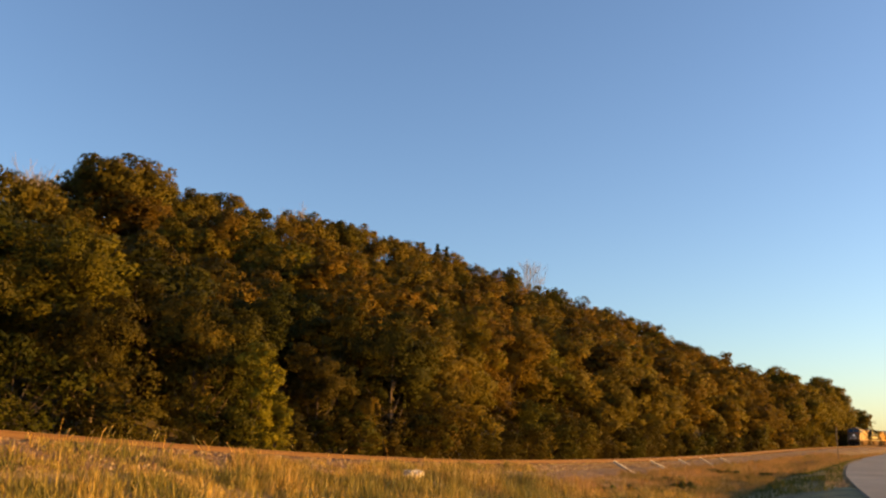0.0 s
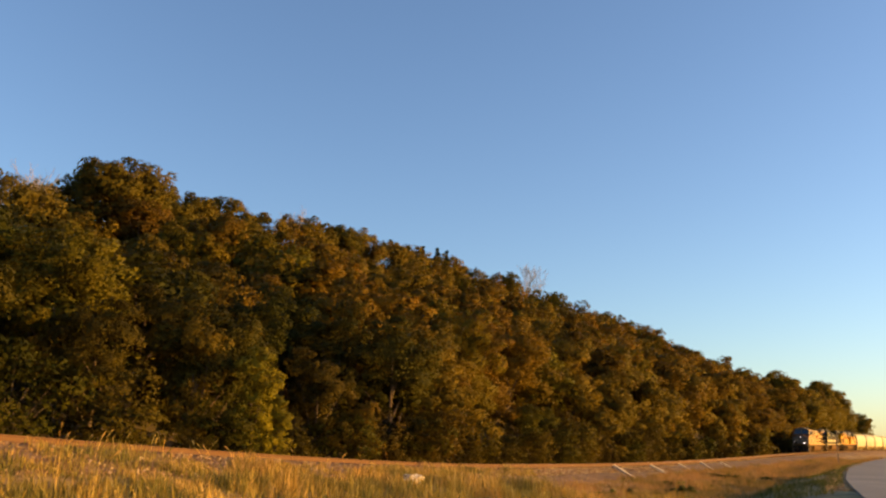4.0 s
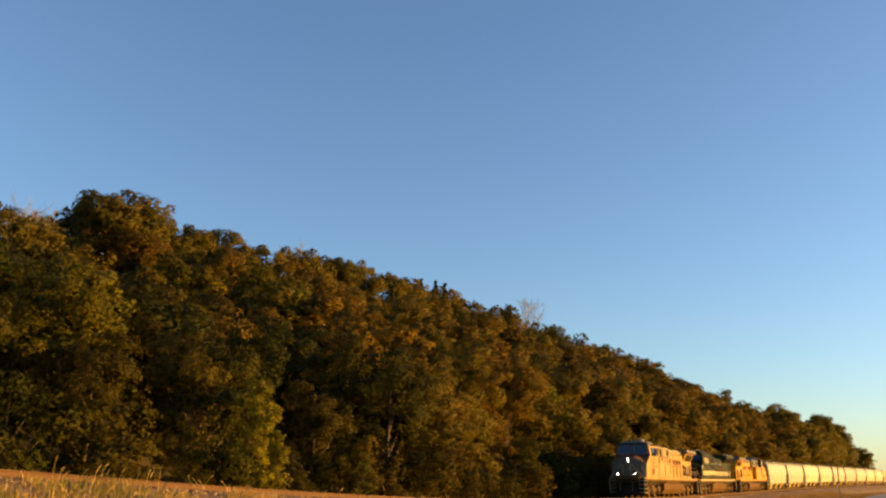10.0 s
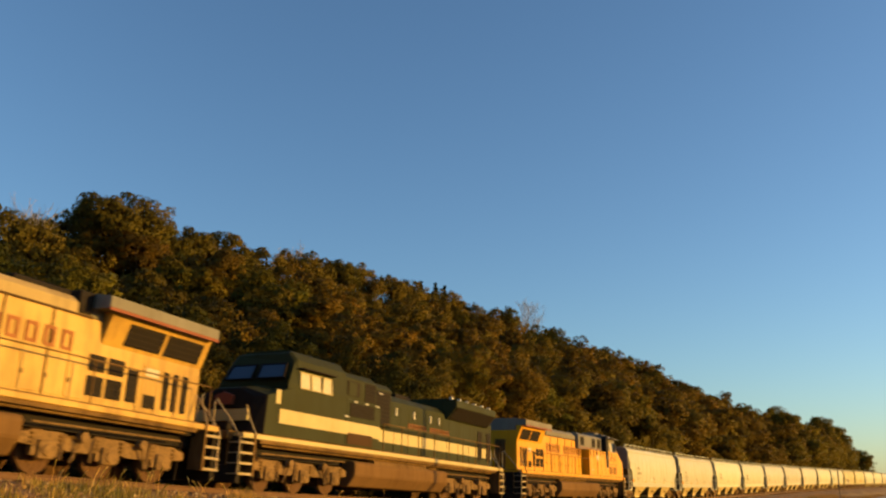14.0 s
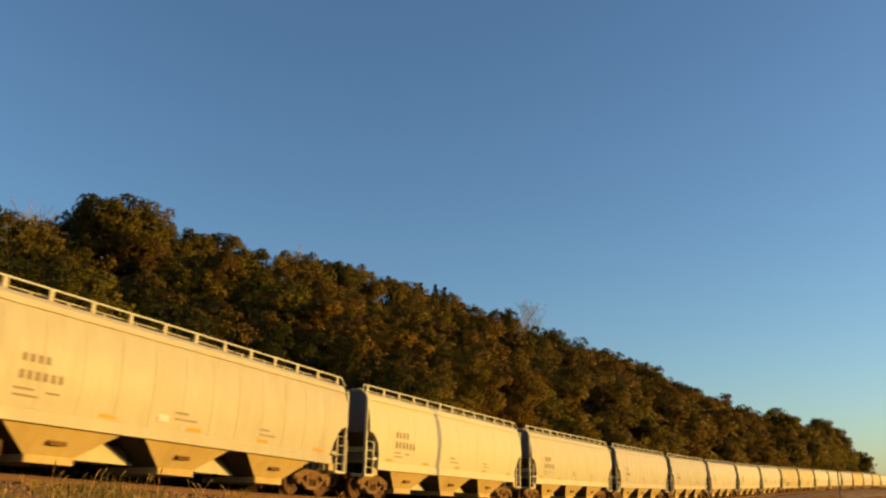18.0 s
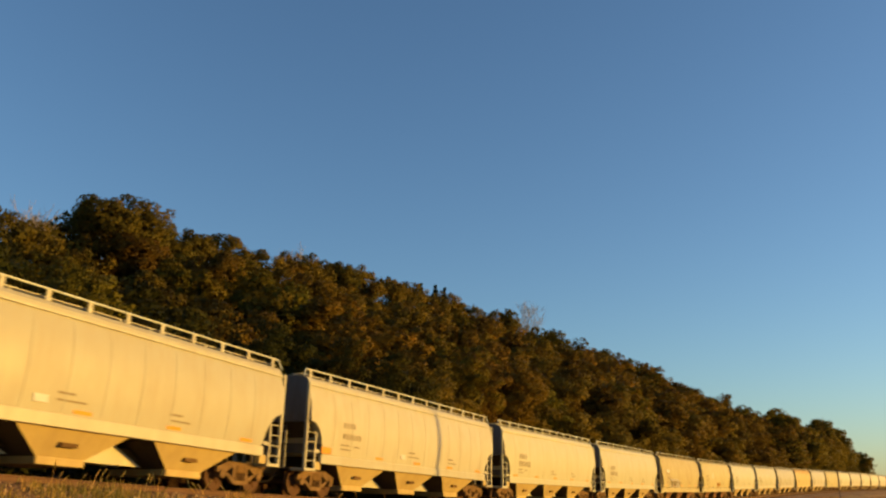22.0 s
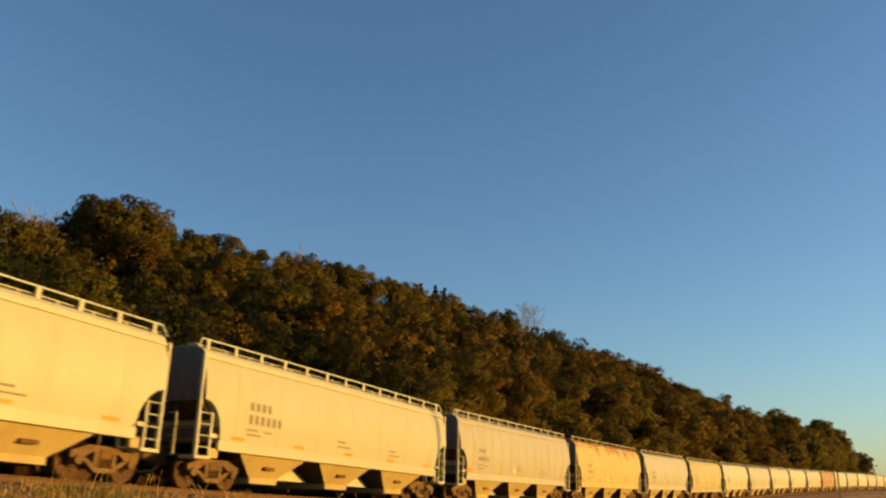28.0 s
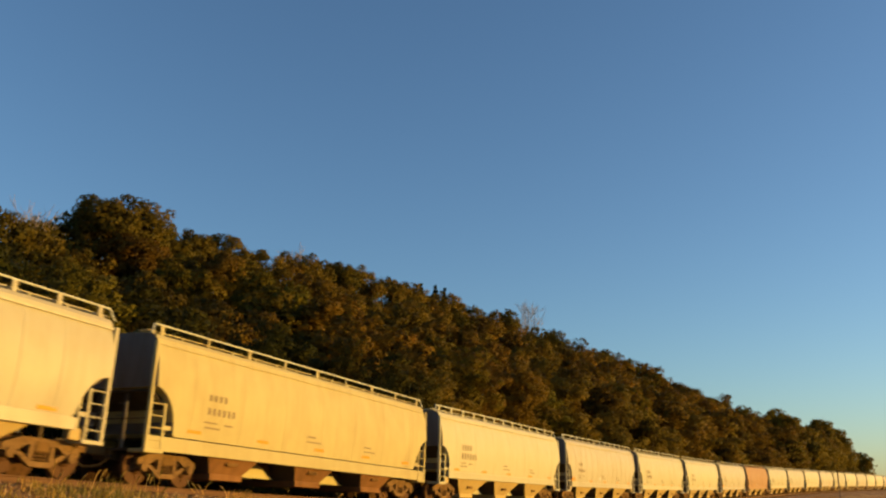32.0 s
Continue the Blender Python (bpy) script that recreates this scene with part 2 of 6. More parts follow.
CAR_GREY = painted("hopper_light_grey", (0.39, 0.366, 0.25), 0.42, (0.28, 0.19, 0.1), 0.4, tint=0.12, gloss=0.2)
CAR_TAN = painted("hopper_stained_cream", (0.395, 0.338, 0.155), 0.5, (0.22, 0.13, 0.06), 0.5, gloss=0.1)
CAR_OLD = painted("hopper_weathered_cream", (0.41, 0.36, 0.172), 0.48, (0.25, 0.16, 0.07), 0.42, tint=0.08, gloss=0.1)
CAR_RUST = material("hopper_rusting_cream", rusting_build)
CAR_PINK = painted("hopper_faded_red", (0.35, 0.215, 0.105), 0.55, (0.2, 0.1, 0.06), 0.45)
MARK = plain("stencil_dark", (0.21, 0.165, 0.095), 0.7)
MARK_BROWN = plain("letter_brown", (0.15, 0.085, 0.035), 0.6)
MARK_RED = plain("letter_red", (0.24, 0.085, 0.024), 0.6)
REFLECT = plain("reflector_yellow", (0.6, 0.24, 0.012), 0.4)
SCRAWL = plain("scrawl_paint", (0.62, 0.58, 0.5), 0.6)
WHITE = plain("white_board", (0.5, 0.47, 0.4), 0.5)
# even pale cream for some cab panes, a plate and a shield
CREAM_PALE = plain("pale_cream_fill", (0.42, 0.38, 0.28), 0.7)
LOUVRE = plain("black_louvre", (0.026, 0.019, 0.013), 0.7, gloss=0.04)
VENT = painted("soiled_orange_vent", (0.26, 0.115, 0.016), 0.6, (0.09, 0.045, 0.015), 0.6)
LOCKER = painted("locker_olive_grey", (0.33, 0.28, 0.16), 0.6, (0.1, 0.07, 0.03), 0.5)
# cab-front tone with the shade of the forward face put into it
FRONT = painted("shaded_cab_front", (0.05, 0.044, 0.036), 0.7, (0.025, 0.02, 0.016), 0.6, gloss=0.04)
RUSTPLATE = painted("rust_brown_plate", (0.055, 0.028, 0.012), 0.7, (0.03, 0.016, 0.008), 0.6, gloss=0.05)
RUST_TOP = painted("rust_red_nose_top", (0.15, 0.062, 0.025), 0.7, (0.07, 0.035, 0.018), 0.6, gloss=0.06)
# nose grey: yellow paint toned down to hold the front's shade, with grime
NOSE = painted("shaded_grimy_nose", (0.135, 0.108, 0.078), 0.65, (0.05, 0.036, 0.022), 0.7, gloss=0.05)
# end-wall grey has the shade between coupled cars put into its colour
END_CAP = painted("shaded_grimy_end_wall", (0.15, 0.138, 0.125), 0.75, (0.05, 0.036, 0.022), 0.6, gloss=0.05)
RUST_BAY = painted("rusty_hopper_bay", (0.20, 0.10, 0.04), 0.75, (0.06, 0.03, 0.015), 0.8, gloss=0.05)
# roof rails' greenish white has the sky's light mixed into the colour
RAIL_SKYLIT = painted("roof_rail_skylit_white", (0.50, 0.52, 0.40), 0.5, (0.3, 0.24, 0.15), 0.3)
BAY = painted("dusty_hopper_bay", (0.42, 0.315, 0.125), 0.6, (0.18, 0.11, 0.05), 0.55)
# dark tone holds the shade under the car ends and chutes, plus some grime
END_SHADE_DIRT = painted("shaded_grimy_end_sheet", (0.085, 0.065, 0.045), 0.8, (0.03, 0.022, 0.015), 0.7, gloss=0.04)
ROCK = painted("pale_rock", (0.50, 0.45, 0.36), 0.9, (0.16, 0.12, 0.08), 0.8, streak=False)
WOODPOLE = painted("grey_wood_pole", (0.2, 0.15, 0.1), 0.9, (0.08, 0.06, 0.04), 0.5)

# ---- mesh tools ----


def mesh_object(name, bm, mat, smooth=False):
    me = bpy.data.meshes.new(name)
    bmesh.ops.recalc_face_normals(bm, faces=bm.faces)
    bm.to_mesh(me)
    bm.free()
    for m in mat if isinstance(mat, (list, tuple)) else (mat,):
        me.materials.append(m)
    if smooth:
        me.shade_smooth()
    return new(name, me)


def part(name, bm, mat, parent, label="", bevel=0.0, smooth=False):
    """One mesh object under a thing or under a part."""
    if bevel:
        bmesh.ops.bevel(bm, geom=bm.edges[:], offset=bevel, segments=1, affect="EDGES", clamp_overlap=True)
    ob = mesh_object(name, bm, mat, smooth)
    ob.parent = parent
    return tagged(ob, label)


def share(name, me, parent, m=None):
    """Another part on a mesh that exists already."""
    ob = new(name, me)
    ob.parent = parent
    if m is not None:
        ob.matrix_basis = m
    return ob


def raw(name, verts, faces, mat):
    me = bpy.data.meshes.new(name)
    me.from_pydata(verts, [], faces)
    me.materials.append(mat)
    return me


def box(x0, x1, y0, y1, z0, z1, bm=None):
    bm = bm or bmesh.new()
    v = [bm.verts.new((x, y, z)) for x in (x0, x1) for y in (y0, y1) for z in (z0, z1)]
    for f in ((0, 1, 3, 2), (4, 6, 7, 5), (0, 4, 5, 1), (2, 3, 7, 6), (0, 2, 6, 4), (1, 5, 7, 3)):
        bm.faces.new([v[i] for i in f])
    return bm


def loft(loops, bm=None, caps=True):
    """Skin over loops of equally many points."""
    bm = bm or bmesh.new()
    rows = [[bm.verts.new(p) for p in loop] for loop in loops]
    n = len(rows[0])
    for a, b in zip(rows, rows[1:]):
        for i in range(n):
            bm.faces.new((a[i], a[(i + 1) % n], b[(i + 1) % n], b[i]))
    if caps:
        bm.faces.new(rows[0])
        bm.faces.new(rows[-1])
    return bm


def prism_y(pts, y0, y1, bm=None):
    return loft([[(x, y0, z) for x, z in pts], [(x, y1, z) for x, z in pts]], bm)


def prism_x(pts, x0, x1, bm=None):
    return loft([[(x0, y, z) for y, z in pts], [(x1, y, z) for y, z in pts]], bm)


def tube(a, b, r, n=6, bm=None, r2=None):
    a, b = Vector(a), Vector(b)
    q = (b - a).to_track_quat("Z", "Y")
    ring = [q @ Vector((math.cos(2 * math.pi * i / n), math.sin(2 * math.pi * i / n), 0)) for i in range(n)]
    return loft([[a + v * r for v in ring], [b + v * (r if r2 is None else r2) for v in ring]], bm)


def disc_y(x, z, y0, y1, r, n=14, bm=None):
    return tube((x, y0, z), (x, y1, z), r, n, bm)


def words(text, size, mat, parent, m, label="", spacing=1.0):
    cu = bpy.data.curves.new("lettering", "FONT")
    cu.body, cu.size, cu.extrude = text, size, 0.003
    cu.align_x, cu.align_y, cu.space_character = "CENTER", "CENTER", spacing
    cu.materials.append(mat)
    ob = new("lettering", cu)
    ob.parent, ob.matrix_basis = parent, m
    return tagged(ob, label)


# ---- the line of the railway: arc length s grows away from the camera, q is the offset to the camera's side ----
S_STEP, S_FIRST, S_LAST = 1.0, -520.0, 1400.0
S_ALL = np.arange(S_FIRST, S_LAST + 0.5, S_STEP)
BEND_S = [-200, -60, -40, 0, 30, 60, 100, 160, 240, 340, 420]
BEND_K = [0, 0.06, 0.1075, 0.0824, 0.0457, 0.0461, 0.0883, 0.0546, 0.0063, 0.0435, 0.0]
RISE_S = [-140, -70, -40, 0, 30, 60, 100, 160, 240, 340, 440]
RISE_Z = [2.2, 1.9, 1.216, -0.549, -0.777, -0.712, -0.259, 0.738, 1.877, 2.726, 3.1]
_h = np.cumsum(np.interp(S_ALL, BEND_S, BEND_K) / 100 * S_STEP)
_i0 = int(-S_FIRST)
_h += 0.4477 - _h[_i0]
_x, _y = np.cumsum(np.sin(_h)), np.cumsum(np.cos(_h))
_x += -2.9643 - _x[_i0]
_y += 36.5694 - _y[_i0]
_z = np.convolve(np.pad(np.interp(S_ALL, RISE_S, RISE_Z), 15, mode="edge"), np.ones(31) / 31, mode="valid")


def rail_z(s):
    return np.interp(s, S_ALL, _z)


def spot(s, q, z=0.0):
    """The point beside the line; z counts from the top of the rails."""
    x, y, h = np.interp(s, S_ALL, _x), np.interp(s, S_ALL, _y), np.interp(s, S_ALL, _h)
    return x + np.cos(h) * q, y - np.sin(h) * q, rail_z(s) + z


def bearing(s):
    return float(np.interp(s, S_ALL, _h))


CREST_S = [-60, 6, 14, 17, 20, 24, 35, 48, 63, 85, 97, 103, 130, 145, 157, 182, 197, 203, 209, 217, 228, 240, 252, 258, 265, 272, 285, 295, 307, 330]
CREST_Z = [19, 20.6, 21.7, 22.0, 23.8, 26.5, 26.8, 28.2, 30.2, 30.2, 30.3, 30.1, 28.0, 28.3, 25.7, 23.4, 21.4, 19.4, 21.8, 23.6, 20.8, 18.6, 19.8, 21.5, 23.8, 22.0, 19.6, 18, 15, 10]


def crest(s):
    """Offset of the bluff's edge behind the line, and the height of its treetops."""
    return np.interp(s, [0, 60, 140, 220, 300], [45, 45, 32, 16, 12]), np.interp(s, CREST_S, CREST_Z)


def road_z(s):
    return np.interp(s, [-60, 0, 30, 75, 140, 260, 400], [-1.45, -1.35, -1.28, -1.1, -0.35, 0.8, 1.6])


def road_edge(s):
    return np.interp(s, [-30, -2, 26, 74, 130, 250], [19.9, 18.5, 17.0, 15.2, 14.5, 14.5])


def shoulder(s):
    """How far the foot of the ballast lies below the rails."""
    return float(np.interp(s, [-25, -3, 20, 100], [0.9, 0.6, 0.42, 0.5]))


def ground_z(s, q):
    """Height of the ground, in metres of the world."""
    zt, e, r = float(rail_z(s)), float(road_edge(s)), float(road_z(s))
    if q >= 0:
        return float(np.interp(q, [0, 2.3, 3.9, 6.0, 9.0, e - 4.5, e - 1.2, e, e + 7, e + 9, e + 14, 800],
                               [zt - 0.45, zt - 0.46, zt - shoulder(s) - 0.08, 0.5 * (zt - shoulder(s)) + 0.5 * (r - 0.35), r - 0.45, r - 0.6, r - 0.12, r - 0.05, r - 0.05, r - 0.3, r - 0.4, r - 1.0]))
    d, top = crest(s)
    foot, up = zt - 0.9, max(zt + 0.5, float(top) - 10.5)
    return float(np.interp(-q, [0, 2.3, 4.2, 7.0, 7 + 0.5 * (d - 7), d, d + 20, 700], [zt - 0.55, zt - 0.6, foot, foot + 0.3, foot + 0.58 * (up - foot), up, up + 1, up + 6]))


def strip(name, s_list, q_list, height, mat, thick=0.0):
    """A sheet laid along the line."""
    verts, faces, n = [], [], len(q_list)
    for s in s_list:
        for q in q_list:
            x, y, _ = spot(s, q if not callable(q) else q(s))
            verts.append((float(x), float(y), height(s, q if not callable(q) else q(s))))
    for i in range(len(s_list) - 1):
        for j in range(n - 1):
            a = i * n + j
            faces.append((a, a + n, a + n + 1, a + 1))
    return new(name, raw(name, verts, faces, mat))

# ---- ground, ballast, road ----
S_GRID = [-2200, -900, -500, -300, -200, -140, -110] + list(np.arange(-90, 340, 3.0)) + [350, 370, 400, 450, 520, 650, 900, 1390, 2500]
Q_GRID = [-700, -300, -150, -90, -65, -55, -47, -40, -34, -28, -22, -16, -12, -9, -7, -5.5, -4.2, -3, -2.3, 0, 2.3, 3.2, 3.9, 5, 6, 7.5, 9, 10.5, 12, 13.5,
          15, 16.2, 17.4, 18.6, 19.8, 21, 23, 25, 27, 30, 36, 60, 120, 300, 800]


def rough_ground(s, q):
    bump = 0.0 if abs(q) < 4 or abs(s) > 400 or 15 < q < 30 else 0.10 * noise.noise((s * 0.35, q * 0.35, 3.1)) + 0.18 * noise.noise((s * 0.08, q * 0.1, 7.7))
    return ground_z(s, q) + bump


def far_strip(name, s_list, q_list, height, mat):
    """As strip(), with the ends run on straight."""
    verts, faces, n = [], [], len(q_list)
    for s in s_list:
        c = min(max(s, S_FIRST), S_LAST)
        h, over = bearing(c), s - c
        for q in q_list:
            x, y, _ = spot(c, q)
            verts.append((float(x) + math.sin(h) * over, float(y) + math.cos(h) * over, height(c, q)))
    for i in range(len(s_list) - 1):
        for j in range(n - 1):
            a = i * n + j
            faces.append((a, a + n, a + n + 1, a + 1))
    return new(name, raw(name, verts, faces, mat))


ground = far_strip("ground", S_GRID, Q_GRID, rough_ground, GROUND)
ground.data.shade_smooth()
ground.data.materials.append(LITTER)
_n = len(Q_GRID) - 1
for p in ground.data.polygons:
    if Q_GRID[p.index % _n] < -4.5:
        p.material_index = 1
tagged(ground, "dry golden grass verge rising to a leaf-littered wooded bluff", "ground", kind="structure")

S_BED = list(np.arange(-90, 340, 2.0)) + [360, 400, 460, 560, 700, 1000, 1400]


def bed_z(s, q):
    a = abs(q)
    if q > 3.7:
        return ground_z(s, q) + float(np.interp(s, [-6, 6], [-0.35, 0.07])) - (0.4 if q > 6.3 else 0) - (0.06 * (1 + noise.noise((s * 0.9, q, 4))) if q > 5 else 0)
    return float(rail_z(s)) + float(np.interp(a, [0, 1.2, 1.4, 1.75, 2.2, 3.7, 4.1], [-0.27, -0.27, float(np.interp(s, [-6, 10], [-0.20, -0.275])), -0.28, -0.33, -shoulder(s), -shoulder(s) - 0.3])) + (0.03 * noise.noise((s * 1.7, q * 2.3, 0)) if a < 3.8 else 0)


bed = strip("ballast_bed", S_BED, [-4.1, -3.7, -2.9, -2.2, -1.75, -1.4, -1.2, 0, 1.2, 1.4, 1.75, 2.2, 2.6, 3.0, 3.35, 3.7, 4.1, 4.7, 5.3, 6.0, 6.6], bed_z, BALLAST)
bed.data.shade_smooth()
tagged(bed, "low bed of pale crushed stone under the railway track", "ballast", kind="structure")

S_ROAD = list(np.arange(-90, 340, 4.0)) + [380, 440, 520, 700, 1000, 1400]
road = strip("road", S_ROAD, [lambda s: road_edge(s), lambda s: road_edge(s) + 0.03, lambda s: road_edge(s) + 3.5, lambda s: road_edge(s) + 6.97, lambda s: road_edge(s) + 7],
             lambda s, q: float(road_z(s)) + float(np.interp(q - road_edge(s), [0, 0.03, 3.5, 6.97, 7], [-0.12, 0.0, 0.07, 0.0, -0.12])), ROAD)
tagged(road, "worn grey asphalt road curving along the verge", "road", kind="structure")

# ---- track ----
track = tagged(new("railway_track"), "single railway track with rusty rails on wooden ties", "track")


def rail_mesh(q):
    prof = [(-0.07, -0.175), (0.07, -0.175), (0.07, -0.16), (0.012, -0.14), (0.012, -0.045), (0.037, -0.035), (0.037, -0.004), (0.025, 0.0), (-0.025, 0.0), (-0.037, -0.004),
            (-0.037, -0.035), (-0.012, -0.045), (-0.012, -0.14), (-0.07, -0.16)]
    n, verts, faces = len(prof), [], []
    for s in S_BED:
        for a, z in prof:
            x, y, zz = spot(s, q + a, z)
            verts.append((float(x), float(y), float(zz)))
    for i in range(len(S_BED) - 1):
        for j in range(n):
            a, b = i * n + j, i * n + (j + 1) % n
            faces.append((a, b, b + n, a + n))
    me = raw("rail", verts, faces, RUST_RAIL)
    me.materials.append(RAIL_HEAD)
    for p in me.polygons:
        if p.index % n == 7:
            p.material_index = 1
    return me


for q in (0.755, -0.755):
    tagged(share("rail", rail_mesh(q), track), "rusty steel rail with a worn bright head")


def tie_mesh(mat):
    bm = box(-0.115, 0.115, -1.3, 1.3, -0.36, -0.18)
    bmesh.ops.bevel(bm, geom=bm.edges[:], offset=0.015, segments=1, affect="EDGES")
    me = bpy.data.meshes.new("tie")
    bm.to_mesh(me)
    bm.free()
    me.materials.append(mat)
    me.materials.append(TIE_END)
    # end faces take the paler colour
    for p in me.polygons:
        p.material_index = 1 if abs(p.normal.y) > 0.8 else 0
    return me


def on_line(s, q=0.0, z=0.0, turn=0.0):
    """A pose beside the line: x along the way of travel, y to the camera's side, z up."""
    x, y, zz = spot(s, q, z)
    h = bearing(s)
    return pose(float(x), float(y), float(zz), 0, 0, -90 - math.degrees(h) + turn)


TIE_MESH = tie_mesh(TIE)
random.seed(5)
for i in range(300):
    share("tie", TIE_MESH, track, on_line(-42 + i * 0.52, random.uniform(-0.05, 0.05), random.uniform(-0.012, 0.012), random.uniform(-1, 1)))
far = bmesh.new()
for i in range(520):
    m = on_line(-42 + 300 * 0.52 + i * 0.52)
    c = [m @ Vector((x, y, z)) for x in (-0.115, 0.115) for y in (-1.3, 1.3) for z in (-0.36, -0.18)]
    v = [far.verts.new(p) for p in c]
    for f in ((0, 1, 3, 2), (4, 6, 7, 5), (0, 4, 5, 1), (2, 3, 7, 6), (1, 5, 7, 3)):
        far.faces.new([v[k] for k in f])
tagged(part("ties_beyond", far, TIE, track), kind="stuff")

# ---- the bluff's trees ----


def leaf_mesh(name, mat, lobes, count, size, seed, sprays=15, spread=0.36):
    """A crown: each lobe (centre, radii) bears rounded sprays of leaves, with shaded hollows between them."""
    rng = np.random.default_rng(seed)
    centre, radii = np.array([l[0] for l in lobes]), np.array([l[1] for l in lobes])
    lobe = np.repeat(np.arange(len(lobes)), sprays)
    n = len(lobe)
    out = rng.normal(size=(n, 3))
    out[:, 2] += 0.25
    out /= np.linalg.norm(out, axis=1)[:, None]
    mid = centre[lobe] + out * radii[lobe] * rng.uniform(0.72, 1.0, n)[:, None]
    wide = radii[lobe].min(axis=1) * spread * rng.uniform(0.65, 1.3, n)
    pick = rng.choice(n, count, p=wide ** 2 / np.sum(wide ** 2))
    d = rng.normal(size=(count, 3)) + 0.55 * out[pick]
    d /= np.linalg.norm(d, axis=1)[:, None]
    reach = 1 - 0.5 * rng.random(count) ** 2
    p = mid[pick] + d * wide[pick][:, None] * reach[:, None] * np.array((1.0, 1.0, 0.8))
    inner = rng.random(count) < 0.12  # leaves deep in the lobe
    p[inner] = centre[lobe[pick[inner]]] + d[inner] * radii[lobe[pick[inner]]] * 0.6
    nrm = d + rng.normal(size=(count, 3)) * 0.35
    nrm /= np.linalg.norm(nrm, axis=1)[:, None]
    u = np.cross(nrm, rng.normal(size=(count, 3)))
    u /= np.linalg.norm(u, axis=1)[:, None]
    w = np.cross(nrm, u)
    k = size * (0.6 + 0.8 * rng.random(count))[:, None]
    verts = np.stack([p - u * k + w * k * 0.6 + nrm * k * 0.1, p - u * k - w * k * 0.6 - nrm * k * 0.1, p + u * k], 1).reshape(-1, 3)
    base = np.arange(count) * 3
    faces = np.stack([base, base + 1, base + 2], 1)
    me = bpy.data.meshes.new(name)
    me.from_pydata(verts.tolist(), [], faces.tolist())
    me.materials.append(mat)
    # leaves shade as the rounded sprays and the crown that they cover
    whole = p - np.array((0, 0, 0.45 * float(np.max(p[:, 2]))))
    whole /= np.linalg.norm(whole, axis=1)[:, None]
    soft = 0.5 * d + 0.4 * out[pick] + 0.6 * whole + rng.normal(size=(count, 3)) * 0.18
    soft /= np.linalg.norm(soft, axis=1)[:, None]
    me.shade_smooth()
    me.normals_split_custom_set_from_vertices(np.repeat(soft, 3, axis=0).tolist())
    return me


def trunk_mesh(name, height, r, lobes, seed, mat=BARK):
    rng = random.Random(seed)
    bm, p = bmesh.new(), Vector((0, 0, -0.5))
    pts = [p]
    for i in range(4):
        p = Vector((rng.uniform(-0.2, 0.2) * i * 0.5, rng.uniform(-0.2, 0.2) * i * 0.5, height * (0.22 + 0.2 * i)))
        pts.append(p)
    for i in range(4):
        tube(pts[i], pts[i + 1], r * (1 - 0.2 * i), 7, bm, r * (0.8 - 0.2 * i))
    for c, _ in lobes[:9]:
        tube(pts[rng.choice((1, 2, 2, 3))], c, r * 0.35, 5, bm, r * 0.1)
    me = bpy.data.meshes.new(name)
    bm.to_mesh(me)
    bm.free()
    me.materials.append(mat)
    return me


def crown_lobes(kind, seed):
    rng, lobes = random.Random(seed), []
    if kind == "round":
        for i in range(11):
            a, t = rng.uniform(0, 6.28), (i + rng.random()) / 11
            w = (2.7 - 2.0 * max(0.0, t - 0.45)) * rng.uniform(0.55, 1.0)
            k = rng.uniform(1.15, 1.85)
            lobes.append(((math.cos(a) * w, math.sin(a) * w, 1.8 + t * 7.2), (k, k, k * 0.85)))
        lobes.append(((0, 0, 6.2), (2.0, 2.0, 2.6)))
    elif kind == "tall":
        for i in range(11):
            a, t = rng.uniform(0, 6.28), (i + rng.random()) / 11
            w = (1.9 - 1.3 * t) * rng.uniform(0.4, 1.0)
            k = rng.uniform(0.9, 1.45)
            lobes.append(((math.cos(a) * w, math.sin(a) * w, 1.2 + t * 9.0), (k, k, k * 1.1)))
        lobes.append(((0, 0, 5.2), (1.3, 1.3, 3.6)))
    else:
        for i in range(12):
            a, w = rng.uniform(0, 6.28), rng.uniform(0.3, 1.7)
            k = rng.uniform(0.55, 1.0)
            lobes.append(((math.cos(a) * w, math.sin(a) * w, rng.uniform(0.4, 3.2)), (k, k, k)))
    return lobes


def tree_kind(name, kind, mat, seed, count, size, label, category="tree"):
    lobes = crown_lobes(kind, seed)
    h = {"round": 9.0, "tall": 10.0, "shrub": 3.4}[kind]
    thing = tagged(new(name), label, category)
    share("trunk", trunk_mesh("trunk", h * 0.8, {"round": 0.2, "tall": 0.16, "shrub": 0.06}[kind], lobes, seed), thing)
    sprays, spread = (13, 0.46) if size > 0.15 else (15, 0.38)
    share("crown", leaf_mesh("crown", mat, lobes, count, size, seed, sprays, spread), thing)
    return thing


KINDS = {}
